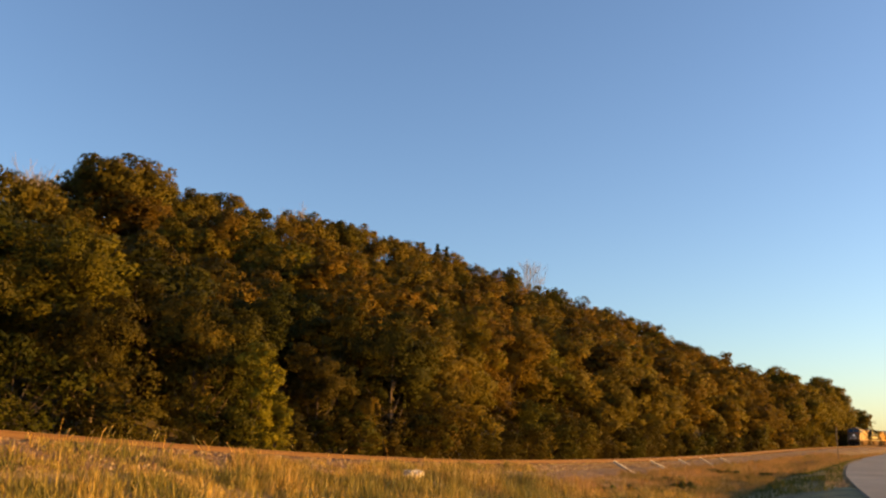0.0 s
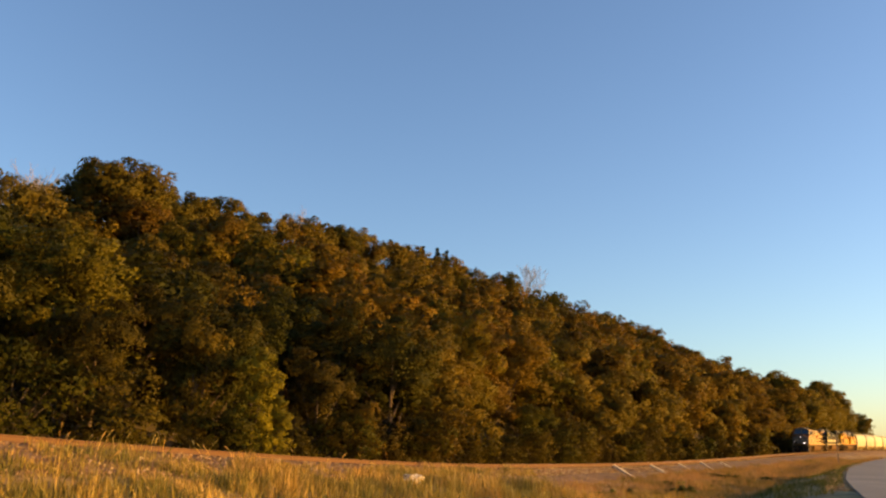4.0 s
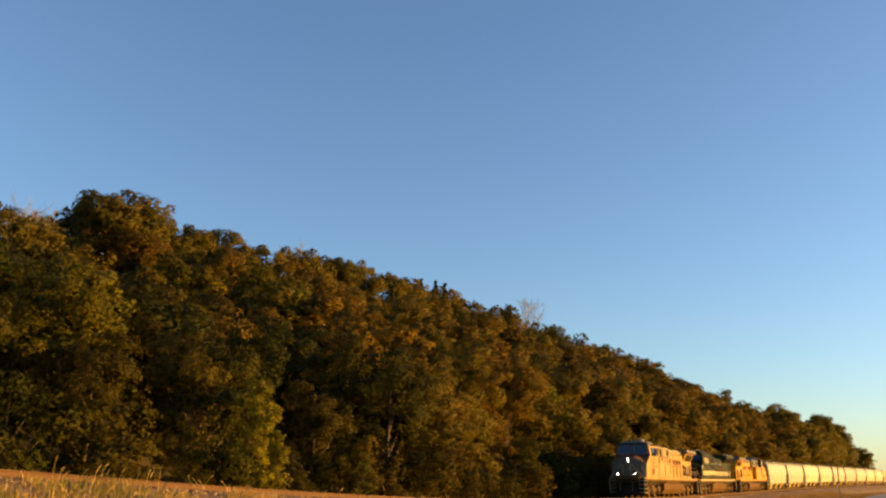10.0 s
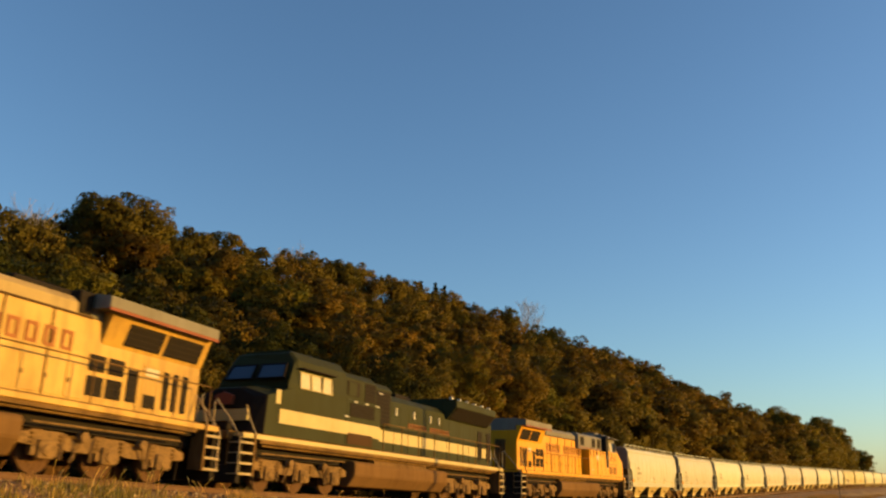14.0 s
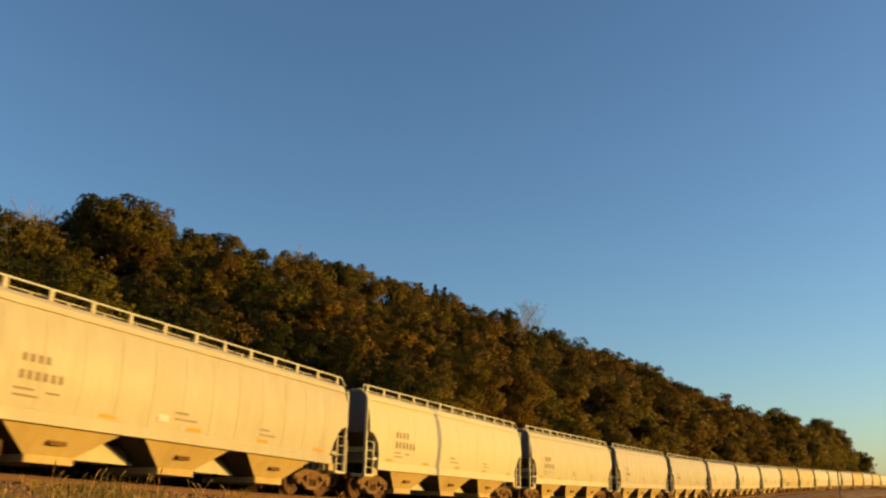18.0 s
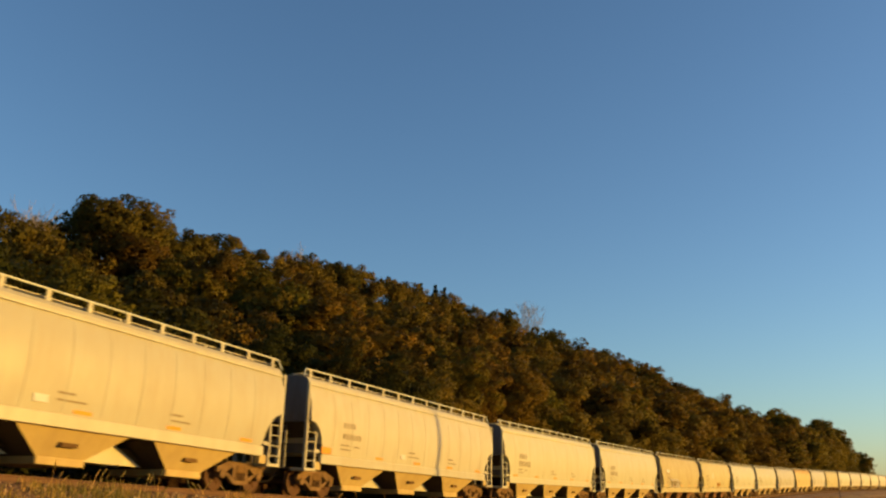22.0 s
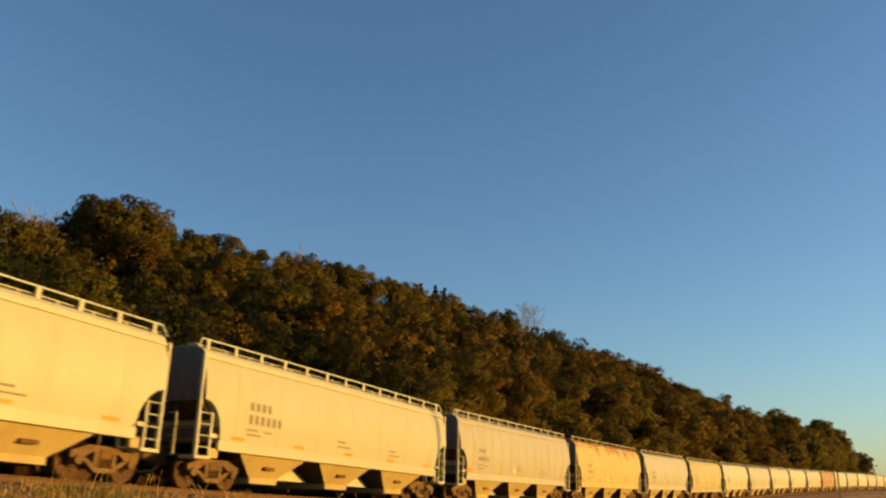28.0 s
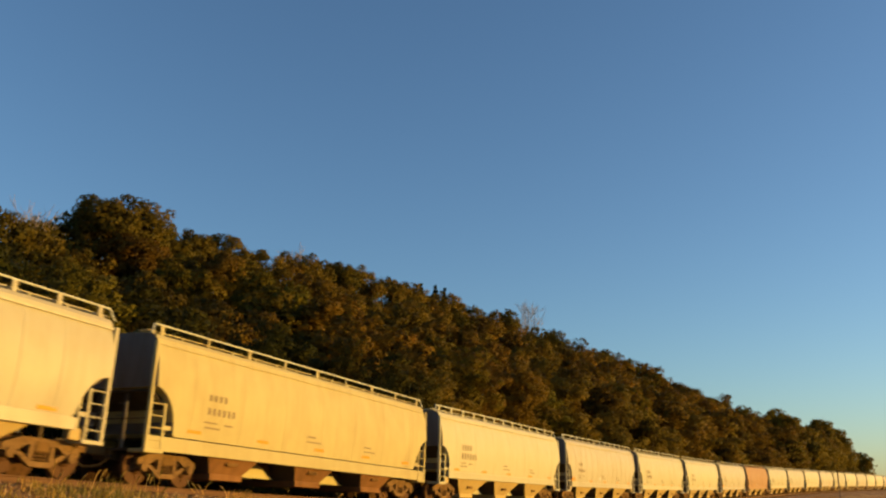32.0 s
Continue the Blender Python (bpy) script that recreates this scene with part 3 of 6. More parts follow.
for far_off, count, size in ((-1, 16000, 0.086), (0, 7000, 0.142), (1, 4200, 0.18)):
    KINDS["round", far_off] = [tree_kind("tree", "round", LEAF, 11 + k, count, size, "broadleaf tree in olive and rust-brown autumn leaf on the bluff") for k in range(4)]
    KINDS["tall", far_off] = [tree_kind("tree", "tall", LEAF, 21 + k, count, size, "slender tree in dull green and brown autumn leaf") for k in range(3)]
    KINDS["oak", far_off] = [tree_kind("oak_tree", "round", LEAF_OAK, 31 + k, int(count * 1.2), size * 0.95, "dark brown-green oak on the bluff's edge") for k in range(2)]
    KINDS["russet", far_off] = [tree_kind("tree", "round", LEAF_RUSSET, 61 + k, count, size, "broadleaf tree in warm russet-brown autumn leaf") for k in range(2)]
    KINDS["deep", far_off] = [tree_kind("tree", "round", LEAF_DEEP, 71 + k, count, size, "deep olive-green broadleaf tree still in leaf") for k in range(2)]
KINDS["gold", 0] = [tree_kind("tree", "tall", LEAF_GOLD, 41 + k, 9000, 0.095, "small tree in bright yellow-green leaf at the foot of the bluff") for k in range(2)]
KINDS["shrub", 0] = [tree_kind("shrub", "shrub", LEAF_SHRUB, 51 + k, 2800, 0.08, "tangled brown-green shrub beside the ballast", "shrub") for k in range(3)]
KINDS["shrub", 1] = [tree_kind("shrub", "shrub", LEAF_SHRUB, 51 + k, 800, 0.2, "tangled brown-green shrub beside the ballast", "shrub") for k in range(3)]
USED = set()


WOODS = {"trunk": ([], [], []), "crown": ([], [], []), "edge": ([], [], [])}


def into_woods(src, m, edge):
    """Adds a tree's geometry to the far woods."""
    for o in src.children:
        name = o.name.split(".")[0]
        verts, faces, normals = WOODS["edge" if edge and name == "crown" else name]
        co = np.empty(len(o.data.vertices) * 3)
        o.data.vertices.foreach_get("co", co)
        a = np.array(m)
        co = co.reshape(-1, 3) @ a[:3, :3].T + a[:3, 3]
        base = sum(len(v) for v in verts)
        verts.append(co)
        nv = np.zeros((len(o.data.vertices), 3))
        for k, l in zip(o.data.corner_normals, o.data.loops):
            nv[l.vertex_index] = k.vector
        normals.append(nv @ a[:3, :3].T)
        faces.extend([[i + base for i in p.vertices] for p in o.data.polygons])


def plant(kind, s, q, height, seed, wide=1.0, group="trees of the wooded bluff", drop=0.3):
    rng = random.Random(seed)
    if s > 120:
        wide *= 1.15
    far_off = 0
    if (s > 85 or s < -20 + 0.6 * (-q - 8)) and (kind, 1) in KINDS:
        far_off = 1
    elif s < 46 and q > -14.5 and (kind, -1) in KINDS:
        far_off = -1
    src = rng.choice(KINDS[kind, far_off])
    x, y, _ = spot(s, q)
    k = (height + drop) / max(v.co.z for o in src.children if o.name.startswith("crown") for v in o.data.vertices)
    m = Matrix.Translation((float(x), float(y), ground_z(s, q) - drop)) @ pose(0, 0, 0, rng.uniform(-4, 4), rng.uniform(-4, 4), rng.uniform(0, 360)) @ Matrix.Diagonal((k * wide, k * wide, k, 1))
    if s > 140:
        into_woods(src, m, s > 205)
        return None
    if src.name not in USED:
        USED.add(src.name)
        src.matrix_basis = m
        tagged(src, group=group)
        return src
    t = copy_thing(src, m)
    t.matrix_basis = m
    return t


rng = random.Random(77)
for row, part_way in enumerate((0.0, 0.1, 0.2, 0.32, 0.44, 0.57, 0.7, 0.84, 1.0)):
    s = -46.0 + 2.1 * (row % 2)
    while s < 266 + 14 * min(1.0, part_way * 3):
        d, top = crest(s)
        q = -(8.5 + (d - 8.5) * part_way) + rng.uniform(-1.2, 1.2)
        if row == 8:
            height = float(top) - ground_z(s, q) + rng.uniform(-1.1, 0.35)
            kind = rng.choice(("oak", "oak", "round"))
            wide = min(1.25, 9.9 / height * 1.15)
        else:
            height = rng.uniform(7.5, 13.5) if row else rng.uniform(4.5, 10.0)
            kind = rng.choice(("round", "round", "tall", "round", "tall", "oak" if row > 4 else "round"))
            wide = rng.uniform(1.0, 1.55)
            room = float(rail_z(s)) + (float(top) - float(rail_z(s))) * (18.1 - q) / (18.1 + float(d)) * 0.95 - ground_z(s, q)
            height = max(4.0, min(height, room))
        turn = rng.random()
        if kind != "tall" and turn < np.interp(s, [26, 46, 66], [0.05, 0.35, 0.5]):
            kind = "russet"
        elif s < np.interp(q, [-30, -14], [13, 25]) and turn < 0.85:
            kind = "deep"
        plant(kind, s, q, height, int(s * 10) + row * 7919, wide)
        s += rng.uniform(5.0, 8.4) * (1.0 if s < 100 else 1.25) * (0.55 if row == 8 else 1.0)
s = -40.0
while s < 260:
    plant("shrub", s, -rng.uniform(5.4, 7.6), rng.uniform(1.6, 4.6), int(s * 13) + 5, rng.uniform(0.9, 1.4), "shrubs along the track", 0.15)
    s += rng.uniform(1.3, 2.6) * (1.0 if s < 90 else 1.6)
# the trees that stand out
for s, h, w in ((23.5, -0.2, 1.3), (26.5, 0.3, 1.35), (31.0, -2.0, 1.3)):
    top = float(crest(s)[1]) + h
    plant("oak", s, -44.0, top - ground_z(s, -44.0), int(s * 31), w)


def bare_tree(s, q, height, seed):
    """A leafless tree: a trunk that forks into fine twigs."""
    r = random.Random(seed)
    thing = tagged(new("bare_tree"), "leafless grey tree standing above the canopy", "tree")
    x, y, _ = spot(s, q)
    thing.location = (float(x), float(y), ground_z(s, q) - 0.3)
    part("trunk", tube((0, 0, 0), (0.1, 0.1, height * 0.6), 0.16, 7, None, 0.08), BARK_PALE, thing)
    bm = bmesh.new()
    def fork(p, way, length, thick, depth):
        e = p + way * length
        tube(p, e, thick, 4, bm, thick * 0.6)
        if depth:
            for k in range(3):
                w = (way + Vector((r.uniform(-0.7, 0.7), r.uniform(-0.7, 0.7), r.uniform(-0.1, 0.5)))).normalized()
                fork(p + way * length * r.uniform(0.5, 1.0), w, length * r.uniform(0.55, 0.8), thick * 0.6, depth - 1)
    for k in range(4):
        fork(Vector((0.1, 0.1, height * r.uniform(0.42, 0.6))), Vector((r.uniform(-0.5, 0.5), r.uniform(-0.5, 0.5), 1)).normalized(), height * 0.22, 0.06, 3)
    part("branchwork", bm, BARK_PALE, thing)


def conifer(s, q, height, seed):
    r = random.Random(seed)
    lobes = []
    for i in range(14):
        t = (i + 0.5) / 14
        for k in range(3):
            a, w = r.uniform(0, 6.28), 1.5 * (1 - t) + 0.1
            lobes.append(((math.cos(a) * w * 0.6, math.sin(a) * w * 0.6, height * (0.2 + 0.8 * t)), (w * 0.6 + 0.1, w * 0.6 + 0.1, 0.3)))
    thing = tagged(new("conifer"), "dark narrow conifer among the broadleaf trees", "tree")
    x, y, _ = spot(s, q)
    thing.location = (float(x), float(y), ground_z(s, q) - 0.3)
    part("trunk", tube((0, 0, 0), (0, 0, height), 0.15, 7, None, 0.03), BARK, thing)
    share("crown", leaf_mesh("crown", NEEDLE, lobes, 2600, 0.14, seed), thing)


for s, lift in ((79, 0.2), (83.5, 0.9), (86.5, 1.1), (89.5, 0.4)):
    conifer(s, -41.0, float(crest(s)[1]) + lift - ground_z(s, -41.0), int(s))
for s, q, lift in ((107, -37.5, 3.0), (109.5, -38, 4.2), (111, -36.5, 2.4), (17.5, -46, 2.6), (16.2, -45, 2.0), (53, -44, 0.8)):
    bare_tree(s, q, float(crest(s)[1]) + lift - ground_z(s, q), int(s * 7))
plant("gold", -1.2, -5.2, 5.6, 901, 1.15, drop=0.1)
plant("gold", 0.2, -5.0, 3.6, 902, 1.15, drop=0.1)
plant("russet", -2.4, -7.2, 7.0, 907, 0.8, drop=0.2)
plant("russet", 9.4, -5.9, 4.0, 908, 0.8, drop=0.2)
plant("tall", 333, -12, 13, 905, 1.5)
plant("round", 340, -14, 12, 906, 1.3)

for name, mat, label in (("crown", LEAF_WOODS, "far woods in olive and rust-brown autumn leaf"), ("trunk", BARK, "trunks and limbs of the far woods"),
                         ("edge", LEAF_EDGE, "yellowing trees at the end of the far woods")):
    verts, faces, normals = WOODS[name]
    woods = raw("far_woods", np.concatenate(verts).tolist(), faces, mat)
    if name != "trunk":
        woods.shade_smooth()
        n = np.concatenate(normals)
        woods.normals_split_custom_set_from_vertices((n / np.maximum(1e-6, np.linalg.norm(n, axis=1))[:, None]).tolist())
    tagged(new("far_woods", woods), label, "woods", kind="stuff")
for group in KINDS.values():
    for src in group:
        if src.name not in USED:
            for o in (*src.children, src):
                bpy.data.objects.remove(o)

# ---- trains: the parts that cars share ----


def wheelset_mesh(r, n=20):
    bm = tube((0, -0.8, 0), (0, 0.8, 0), 0.09, 8)
    for y in (0.70, -0.70):
        k = 1 if y > 0 else -1
        disc_y(0, 0, y, y + k * 0.05, r * 0.78, n, bm)
        tube((0, y + k * 0.03, 0), (0, y + k * 0.12, 0), r, n, bm)
        tube((0, y - k * 0.02, 0), (0, y + k * 0.03, 0), r + 0.03, n, bm)
        tube((0, y + k * 0.12, 0), (0, y + k * 0.19, 0), 0.2, 10, bm, 0.14)
        for i in range(4):
            a = i * math.pi / 2
            box(math.cos(a) * r * 0.55 - 0.05, math.cos(a) * r * 0.55 + 0.05, *sorted((y + k * 0.12, y + k * 0.135)), math.sin(a) * r * 0.55 - 0.05, math.sin(a) * r * 0.55 + 0.05, bm)
    bmesh.ops.recalc_face_normals(bm, faces=bm.faces)
    me = bpy.data.meshes.new("wheelset")
    bm.to_mesh(me)
    bm.free()
    me.materials.append(WHEEL)
    return me


CAR_WHEELS, LOCO_WHEELS = wheelset_mesh(0.457), wheelset_mesh(0.533)


def car_truck(parent, x):
    bm = box(x - 0.22, x + 0.22, -1.1, 1.1, 0.55, 0.8)
    tube((x, 0, 0.75), (x, 0, 1.0), 0.25, 10, bm)
    truck = part("truck", bm, UNDER, parent, bevel=0.02)
    for y in (1.02, -1.02):
        bm = bmesh.new()
        y0, y1 = y - 0.07, y + 0.07
        prism_y([(x - 1.12, 0.52), (x - 1.12, 0.68), (x - 0.6, 0.86), (x + 0.6, 0.86), (x + 1.12, 0.68), (x + 1.12, 0.52), (x + 0.72, 0.52), (x + 0.42, 0.70), (x - 0.42, 0.70), (x - 0.72, 0.52)], y0, y1, bm)
        prism_y([(x - 0.75, 0.5), (x - 0.3, 0.2), (x + 0.3, 0.2), (x + 0.75, 0.5), (x + 0.6, 0.53), (x + 0.26, 0.33), (x - 0.26, 0.33), (x - 0.6, 0.53)], y0, y1, bm)
        for c in (-0.3, 0.3):
            box(x + c - 0.06, x + c + 0.06, y0, y1, 0.3, 0.72, bm)
        part("side_frame", bm, TRUCK, truck)
        bm = bmesh.new()
        for c in (-0.14, 0.0, 0.14):
            for k in range(4):
                tube((x + c, y, 0.36 + k * 0.075), (x + c, y, 0.41 + k * 0.075), 0.055, 8, bm)
        tagged(part("spring_nest", bm, UNDER, truck), kind="stuff")
        for c in (-0.89, 0.89):
            part("bearing_cap", disc_y(x + c, 0.47, y - 0.1, y + 0.12 * (1 if y > 0 else -1), 0.12, 10), TRUCK, truck)
    for c in (-0.89, 0.89):
        share("wheelset", CAR_WHEELS, truck, pose(x + c, 0, 0.457))
    return truck


PROFILE_Z = [1.42, 1.75, 2.2, 2.7, 3.2, 3.65, 3.98, 4.12]
PROFILE_Y = [1.47, 1.53, 1.585, 1.61, 1.59, 1.53, 1.45, 1.40]


def side_y(z):
    return float(np.interp(z, PROFILE_Z, PROFILE_Y))


def foot_z(x):
    """Lower edge of the side sheet: it curves up towards the ends."""
    return 1.52 + 1.22 * math.sqrt(max(0.0, 1 - min(1.0, (8.12 - abs(x)) / 0.88) ** 2)) + (0.04 if abs(x) < 7.24 else 0.0)


RUNG, RUNGS = {}, []


def rung_mesh(mat):
    me = bpy.data.meshes.new("rung")
    bm = tube((-0.28, 0, 0), (0.28, 0, 0), 0.016, 5)
    bm.to_mesh(me)
    bm.free()
    me.materials.append(mat)
    return me


def low(z):
    """These are low cars: heights above the sills are drawn in."""
    return z * 0.875 if z < 1.08 else 0.945 + (z - 1.08) * 0.9195


def settle(car):
    for o in car.children_recursive:
        if o.name.split(".")[0] in ("truck", "coupler", "air_hose") or (o.parent and o.parent.name.startswith("truck")):
            continue
        if o.name.startswith("rung"):
            o.location.z = low(o.location.z)
            continue
        for v in o.data.vertices:
            v.co.z = low(v.co.z)


def hopper_car(paint, ribbed, seed, label, old=False):
    """A covered hopper car; x forward, rails at z = 0."""
    rng = random.Random(seed)
    car = tagged(new("hopper_car"), label, "hopper car", "hopper cars of the freight train")
    w, d = (0.035, 0.010) if ribbed else (0.02, 0.006)
    xs = [(k * x, 0.0) for k in (1, -1) for x in (7.15, 7.245, 7.26, 7.3, 7.37, 7.47, 7.6, 7.76, 7.94, 8.12)]
    for x in np.linspace(-6.6, 6.6, 12 if ribbed else 7):  # ribs, or seams, pressed into the sheet
        xs += [(x - w, 0.0), (x - w * 0.5, d), (x + w * 0.5, d), (x + w, 0.0)]
    roof = [(1.40, 4.12), (1.375, 4.26), (1.27, 4.38), (0.9, 4.44), (0.45, 4.47)]
    loops = []
    for x, proud in sorted(xs):
        f = foot_z(x) if not old else foot_z(x) - 0.1 + 0.2 * max(0.0, abs(x) - 7.24)
        side = [(side_y(f + (4.12 - f) * t / 7) + (proud if t < 7 else 0), f + (4.12 - f) * t / 7) for t in range(8)]
        half = side + roof[1:]
        loops.append([(x, y, z) for y, z in half] + [(x, -y, z) for y, z in reversed(half)])
    shell = loft(loops)
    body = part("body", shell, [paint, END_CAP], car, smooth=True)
    # end faces get the shade-darkened colour instead of the car's paint
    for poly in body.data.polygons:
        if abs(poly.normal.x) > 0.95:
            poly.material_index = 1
    body.data.set_sharp_from_angle(angle=radians(12))
    for side in (1, -1):
        part("eave_rail", prism_x([(side * 1.36, 4.06), (side * (1.445 if old else 1.47), 4.06), (side * (1.445 if old else 1.47), 4.10 if old else 4.13), (side * 1.36, 4.15)], -8.12, 8.12), paint, car)
        part("side_sill", prism_x([(side * 1.42, 1.08 if old else 1.24), (side * (1.5 if old else 1.545), 1.0 if old else 1.24), (side * (1.5 if old else 1.545), 1.42 if old else 1.56), (side * 1.42, 1.44 if old else 1.58)], *((-8.15, 8.15) if old else (-7.3, 7.3))), paint, car, bevel=0.012)
        # roof rail with its flat posts
        bm = tube((-8.1, side * 1.22, 4.70), (8.1, side * 1.22, 4.70), 0.028, 6)
        for x in (-8.1, 8.1):
            tube((x, side * 1.22, 4.70), (x + (0.16 if x > 0 else -0.16), side * 1.28, 4.38), 0.028, 6, bm)
        rail = part("roof_rail", bm, RAIL_SKYLIT, car)
        for i in range(9 if old else 13):
            x = -7.8 + i * (1.95 if old else 1.3)
            wide = 0.04 if old and i % 2 else 0.065
            part("post", box(x - wide, x + wide, side * 1.22 - 0.015, side * 1.22 + 0.015, 4.37, 4.70), paint, rail)
        for x in (-8.2, 8.2):
            k = 1 if x > 0 else -1
            part("corner_post", box(*sorted((x - k * 0.06, x + k * 0.03)), *sorted((side * 1.42, side * 1.52)), 1.0, 4.16), paint, car)
            bm = bmesh.new()
            for z in np.linspace(1.3, 2.34, 4):
                RUNGS.append((x - k * 0.28, side * 1.5, z))
            box(*sorted((x - k * 0.53, x - k * 0.6)), *sorted((side * 1.46, side * 1.52)), 0.95, 2.38, bm)
            box(*sorted((x - k * 0.6, x - k * 0.86)), *sorted((side * 1.44, side * 1.5)), 1.62, 1.74, bm)
            ladder = part("ladder", bm, paint, car)
            for spot_xyz in RUNGS:
                share("rung", RUNG.setdefault(paint.name, rung_mesh(paint)), ladder, Matrix.Translation(spot_xyz))
            RUNGS.clear()
            part("end_step", box(*sorted((x + k * 0.05, x - k * 0.65)), *sorted((side * 0.95, side * 1.53)), 0.93, 1.04), paint, car, bevel=0.012)
            part("sill_end", box(*sorted((x - k * 0.66, x - k * 1.0)), *sorted((side * 1.36, side * 1.48)), 1.0, 1.3), BAY, car, bevel=0.012)
    for k in (1, -1):
        # slope sheet and end framing are coloured dark for the shade in the cut-outs
        part("slope_sheet", prism_y([(k * 8.05, 2.76), (k * 8.11, 2.7), (k * 6.0, 1.2), (k * 5.9, 1.3)], -1.36, 1.36), END_SHADE_DIRT, car)
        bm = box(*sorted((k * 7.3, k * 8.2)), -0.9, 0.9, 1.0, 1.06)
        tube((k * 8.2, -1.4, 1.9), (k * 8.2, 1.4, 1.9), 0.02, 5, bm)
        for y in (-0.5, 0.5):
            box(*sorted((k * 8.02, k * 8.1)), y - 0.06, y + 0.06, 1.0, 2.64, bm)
        part("end_frame", bm, END_SHADE_DIRT, car)
        bm = bmesh.new()
        box(*sorted((k * 8.14, k * 8.19)), 0.6, 0.66, 1.0, 2.4, bm)
        for z in (1.3, 1.65, 2.0, 2.35):
            tube((k * 8.16, 0.3, z), (k * 8.16, 0.62, z), 0.012, 5, bm)
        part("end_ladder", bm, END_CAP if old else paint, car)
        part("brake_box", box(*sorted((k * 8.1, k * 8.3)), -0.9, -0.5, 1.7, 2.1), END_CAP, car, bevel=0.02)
        bm = box(*sorted((k * 8.2, k * 8.75)), -0.14, 0.14, 0.72, 0.98)
        box(*sorted((k * 8.7, k * 8.99)), -0.2, 0.2, 0.72, 1.0, bm)
        part("coupler", bm, UNDER, car, bevel=0.02)
        tube_bm = tube((k * 8.2, 0.4, 0.75), (k * 8.6, 0.35, 0.45), 0.03, 6)
        tube((k * 8.6, 0.35, 0.45), (k * 8.95, 0.2, 0.4), 0.03, 6, tube_bm)
        part("air_hose", tube_bm, BLACK, car)
        car_truck(car, k * 6.85)
    bm = box(-6.0, 6.0, -0.42, 0.42, 4.45, 4.53)
    for x in np.linspace(-5.4, 5.4, 7):
        box(x - 0.05, x + 0.05, -0.46, 0.46, 4.46, 4.57, bm)
    part("hatch_cover", bm, paint, car, "long trough hatch along the roof", bevel=0.01)
    bm = bmesh.new()
    for y in (0.75, 0.9, 1.05, -0.75, -0.9, -1.05):
        box(-8.2, 8.2, y - 0.05, y + 0.05, 4.5, 4.525, bm)
    for x in np.linspace(-8, 8, 15):
        box(x - 0.03, x + 0.03, -1.12, 1.12, 4.42, 4.5, bm)
    part("running_board", bm, paint, car, "slatted steel walkway on the roof")
    part("centre_sill", box(-8.2, 8.2, -0.3, 0.3, 0.72, 1.05), UNDER, car)
    for x in (-2.175, 2.175):
        for y in (0.42, -0.42):
            part("cross_ridge", prism_y([(x - 1.15, 0.52), (x + 1.15, 0.52), (x, 1.12)], y - 0.02, y + 0.02), paint, car)
    for x in (-4.35, 0.0, 4.35):
        top, foot, deep = (1.25, 0.75, 1.1) if old else (1.74, 0.72, 1.02)
        brow = 1.1 if old else 1.24
        loops = [[(x - top, -1.42, brow + 0.2), (x + top, -1.42, brow + 0.2), (x + top, 1.42, brow + 0.2), (x - top, 1.42, brow + 0.2)],
                 [(x - top, -1.42, brow), (x + top, -1.42, brow), (x + top, 1.42, brow), (x - top, 1.42, brow)],
                 [(x - foot, -deep, 0.5), (x + foot, -deep, 0.5), (x + foot, deep, 0.5), (x - foot, deep, 0.5)]]
        bay = part("hopper_bay", loft(loops), [RUST_BAY if old else BAY, END_SHADE_DIRT], car)
        for poly in bay.data.polygons:  # the chutes' sloped ends are blackened: shade put into the colour, over grime
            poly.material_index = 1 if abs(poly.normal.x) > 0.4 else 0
        part("outlet_gate", box(x - foot, x + foot, -deep - 0.03, deep + 0.03, 0.3, 0.51), RUST_BAY if old else BAY, bay, bevel=0.01)
        for y in (0.5 * (1.42 + deep) + 0.03, -0.5 * (1.42 + deep) - 0.03):
            part("hatch_plate", box(x - 0.22, x + 0.28, *sorted((y - 0.02, y + 0.05 * (1 if y > 0 else -1))), 0.78, 0.9), UNDER, bay)
    # lettering blocks, stencils and reflectors of the sunlit side
    for side in (1,):
        big = 1.35 if not ribbed and not old else 1.0
        for row, (z, hgt, n, w) in enumerate(((2.78, 0.2 * big, 4, 0.18 * big), (2.36, 0.22 * big, 6, 0.18 * big))):
            for i in range(n):
                x = side * (5.95 - i * 0.22 * big)
                c = side * (side_y(z) + 0.004)
                bm = box(x - w * 0.32, x + w * 0.32, *sorted((c, c + side * 0.004)), z - hgt / 2, z + hgt / 2)
                part("mark", bm, MARK, body)
        for x, z, w, hgt in ((5.8, 2.02, 0.55, 0.05), (5.0, 2.0, 0.4, 0.05), (5.7, 1.86, 0.7, 0.05), (0.6, 2.1, 0.5, 0.06), (0.4, 1.92, 0.9, 0.05), (-3.2, 2.05, 0.5, 0.06), (-3.4, 1.88, 0.8, 0.05)):
            c = side * (side_y(z) + 0.002)
            part("stencil", box(side * x - w / 2, side * x + w / 2, *sorted((c - side * 0.02, c + side * 0.004)), z - hgt / 2, z + hgt / 2), MARK, body)
        for i in range(4 if ribbed else 5):
            x = -6.4 + i * 3.2
            c = side * (side_y(1.68) + 0.004)
            part("reflector", box(x - 0.28, x + 0.28, *sorted((c - side * 0.03, c + side * 0.004)), 1.63, 1.73), REFLECT, body)
        if ribbed:
            c = side * (side_y(1.95) + 0.004)
            part("placard", box(side * 7.0 - 0.3, side * 7.0 + 0.3, *sorted((c - side * 0.03, c + side * 0.004)), 1.62, 1.86), REFLECT, body)
            part("placard", box(1.1, 1.5, *sorted((c - side * 0.03, c + side * 0.004)), 1.78, 1.98), WHITE, body)
    settle(car)
    return car

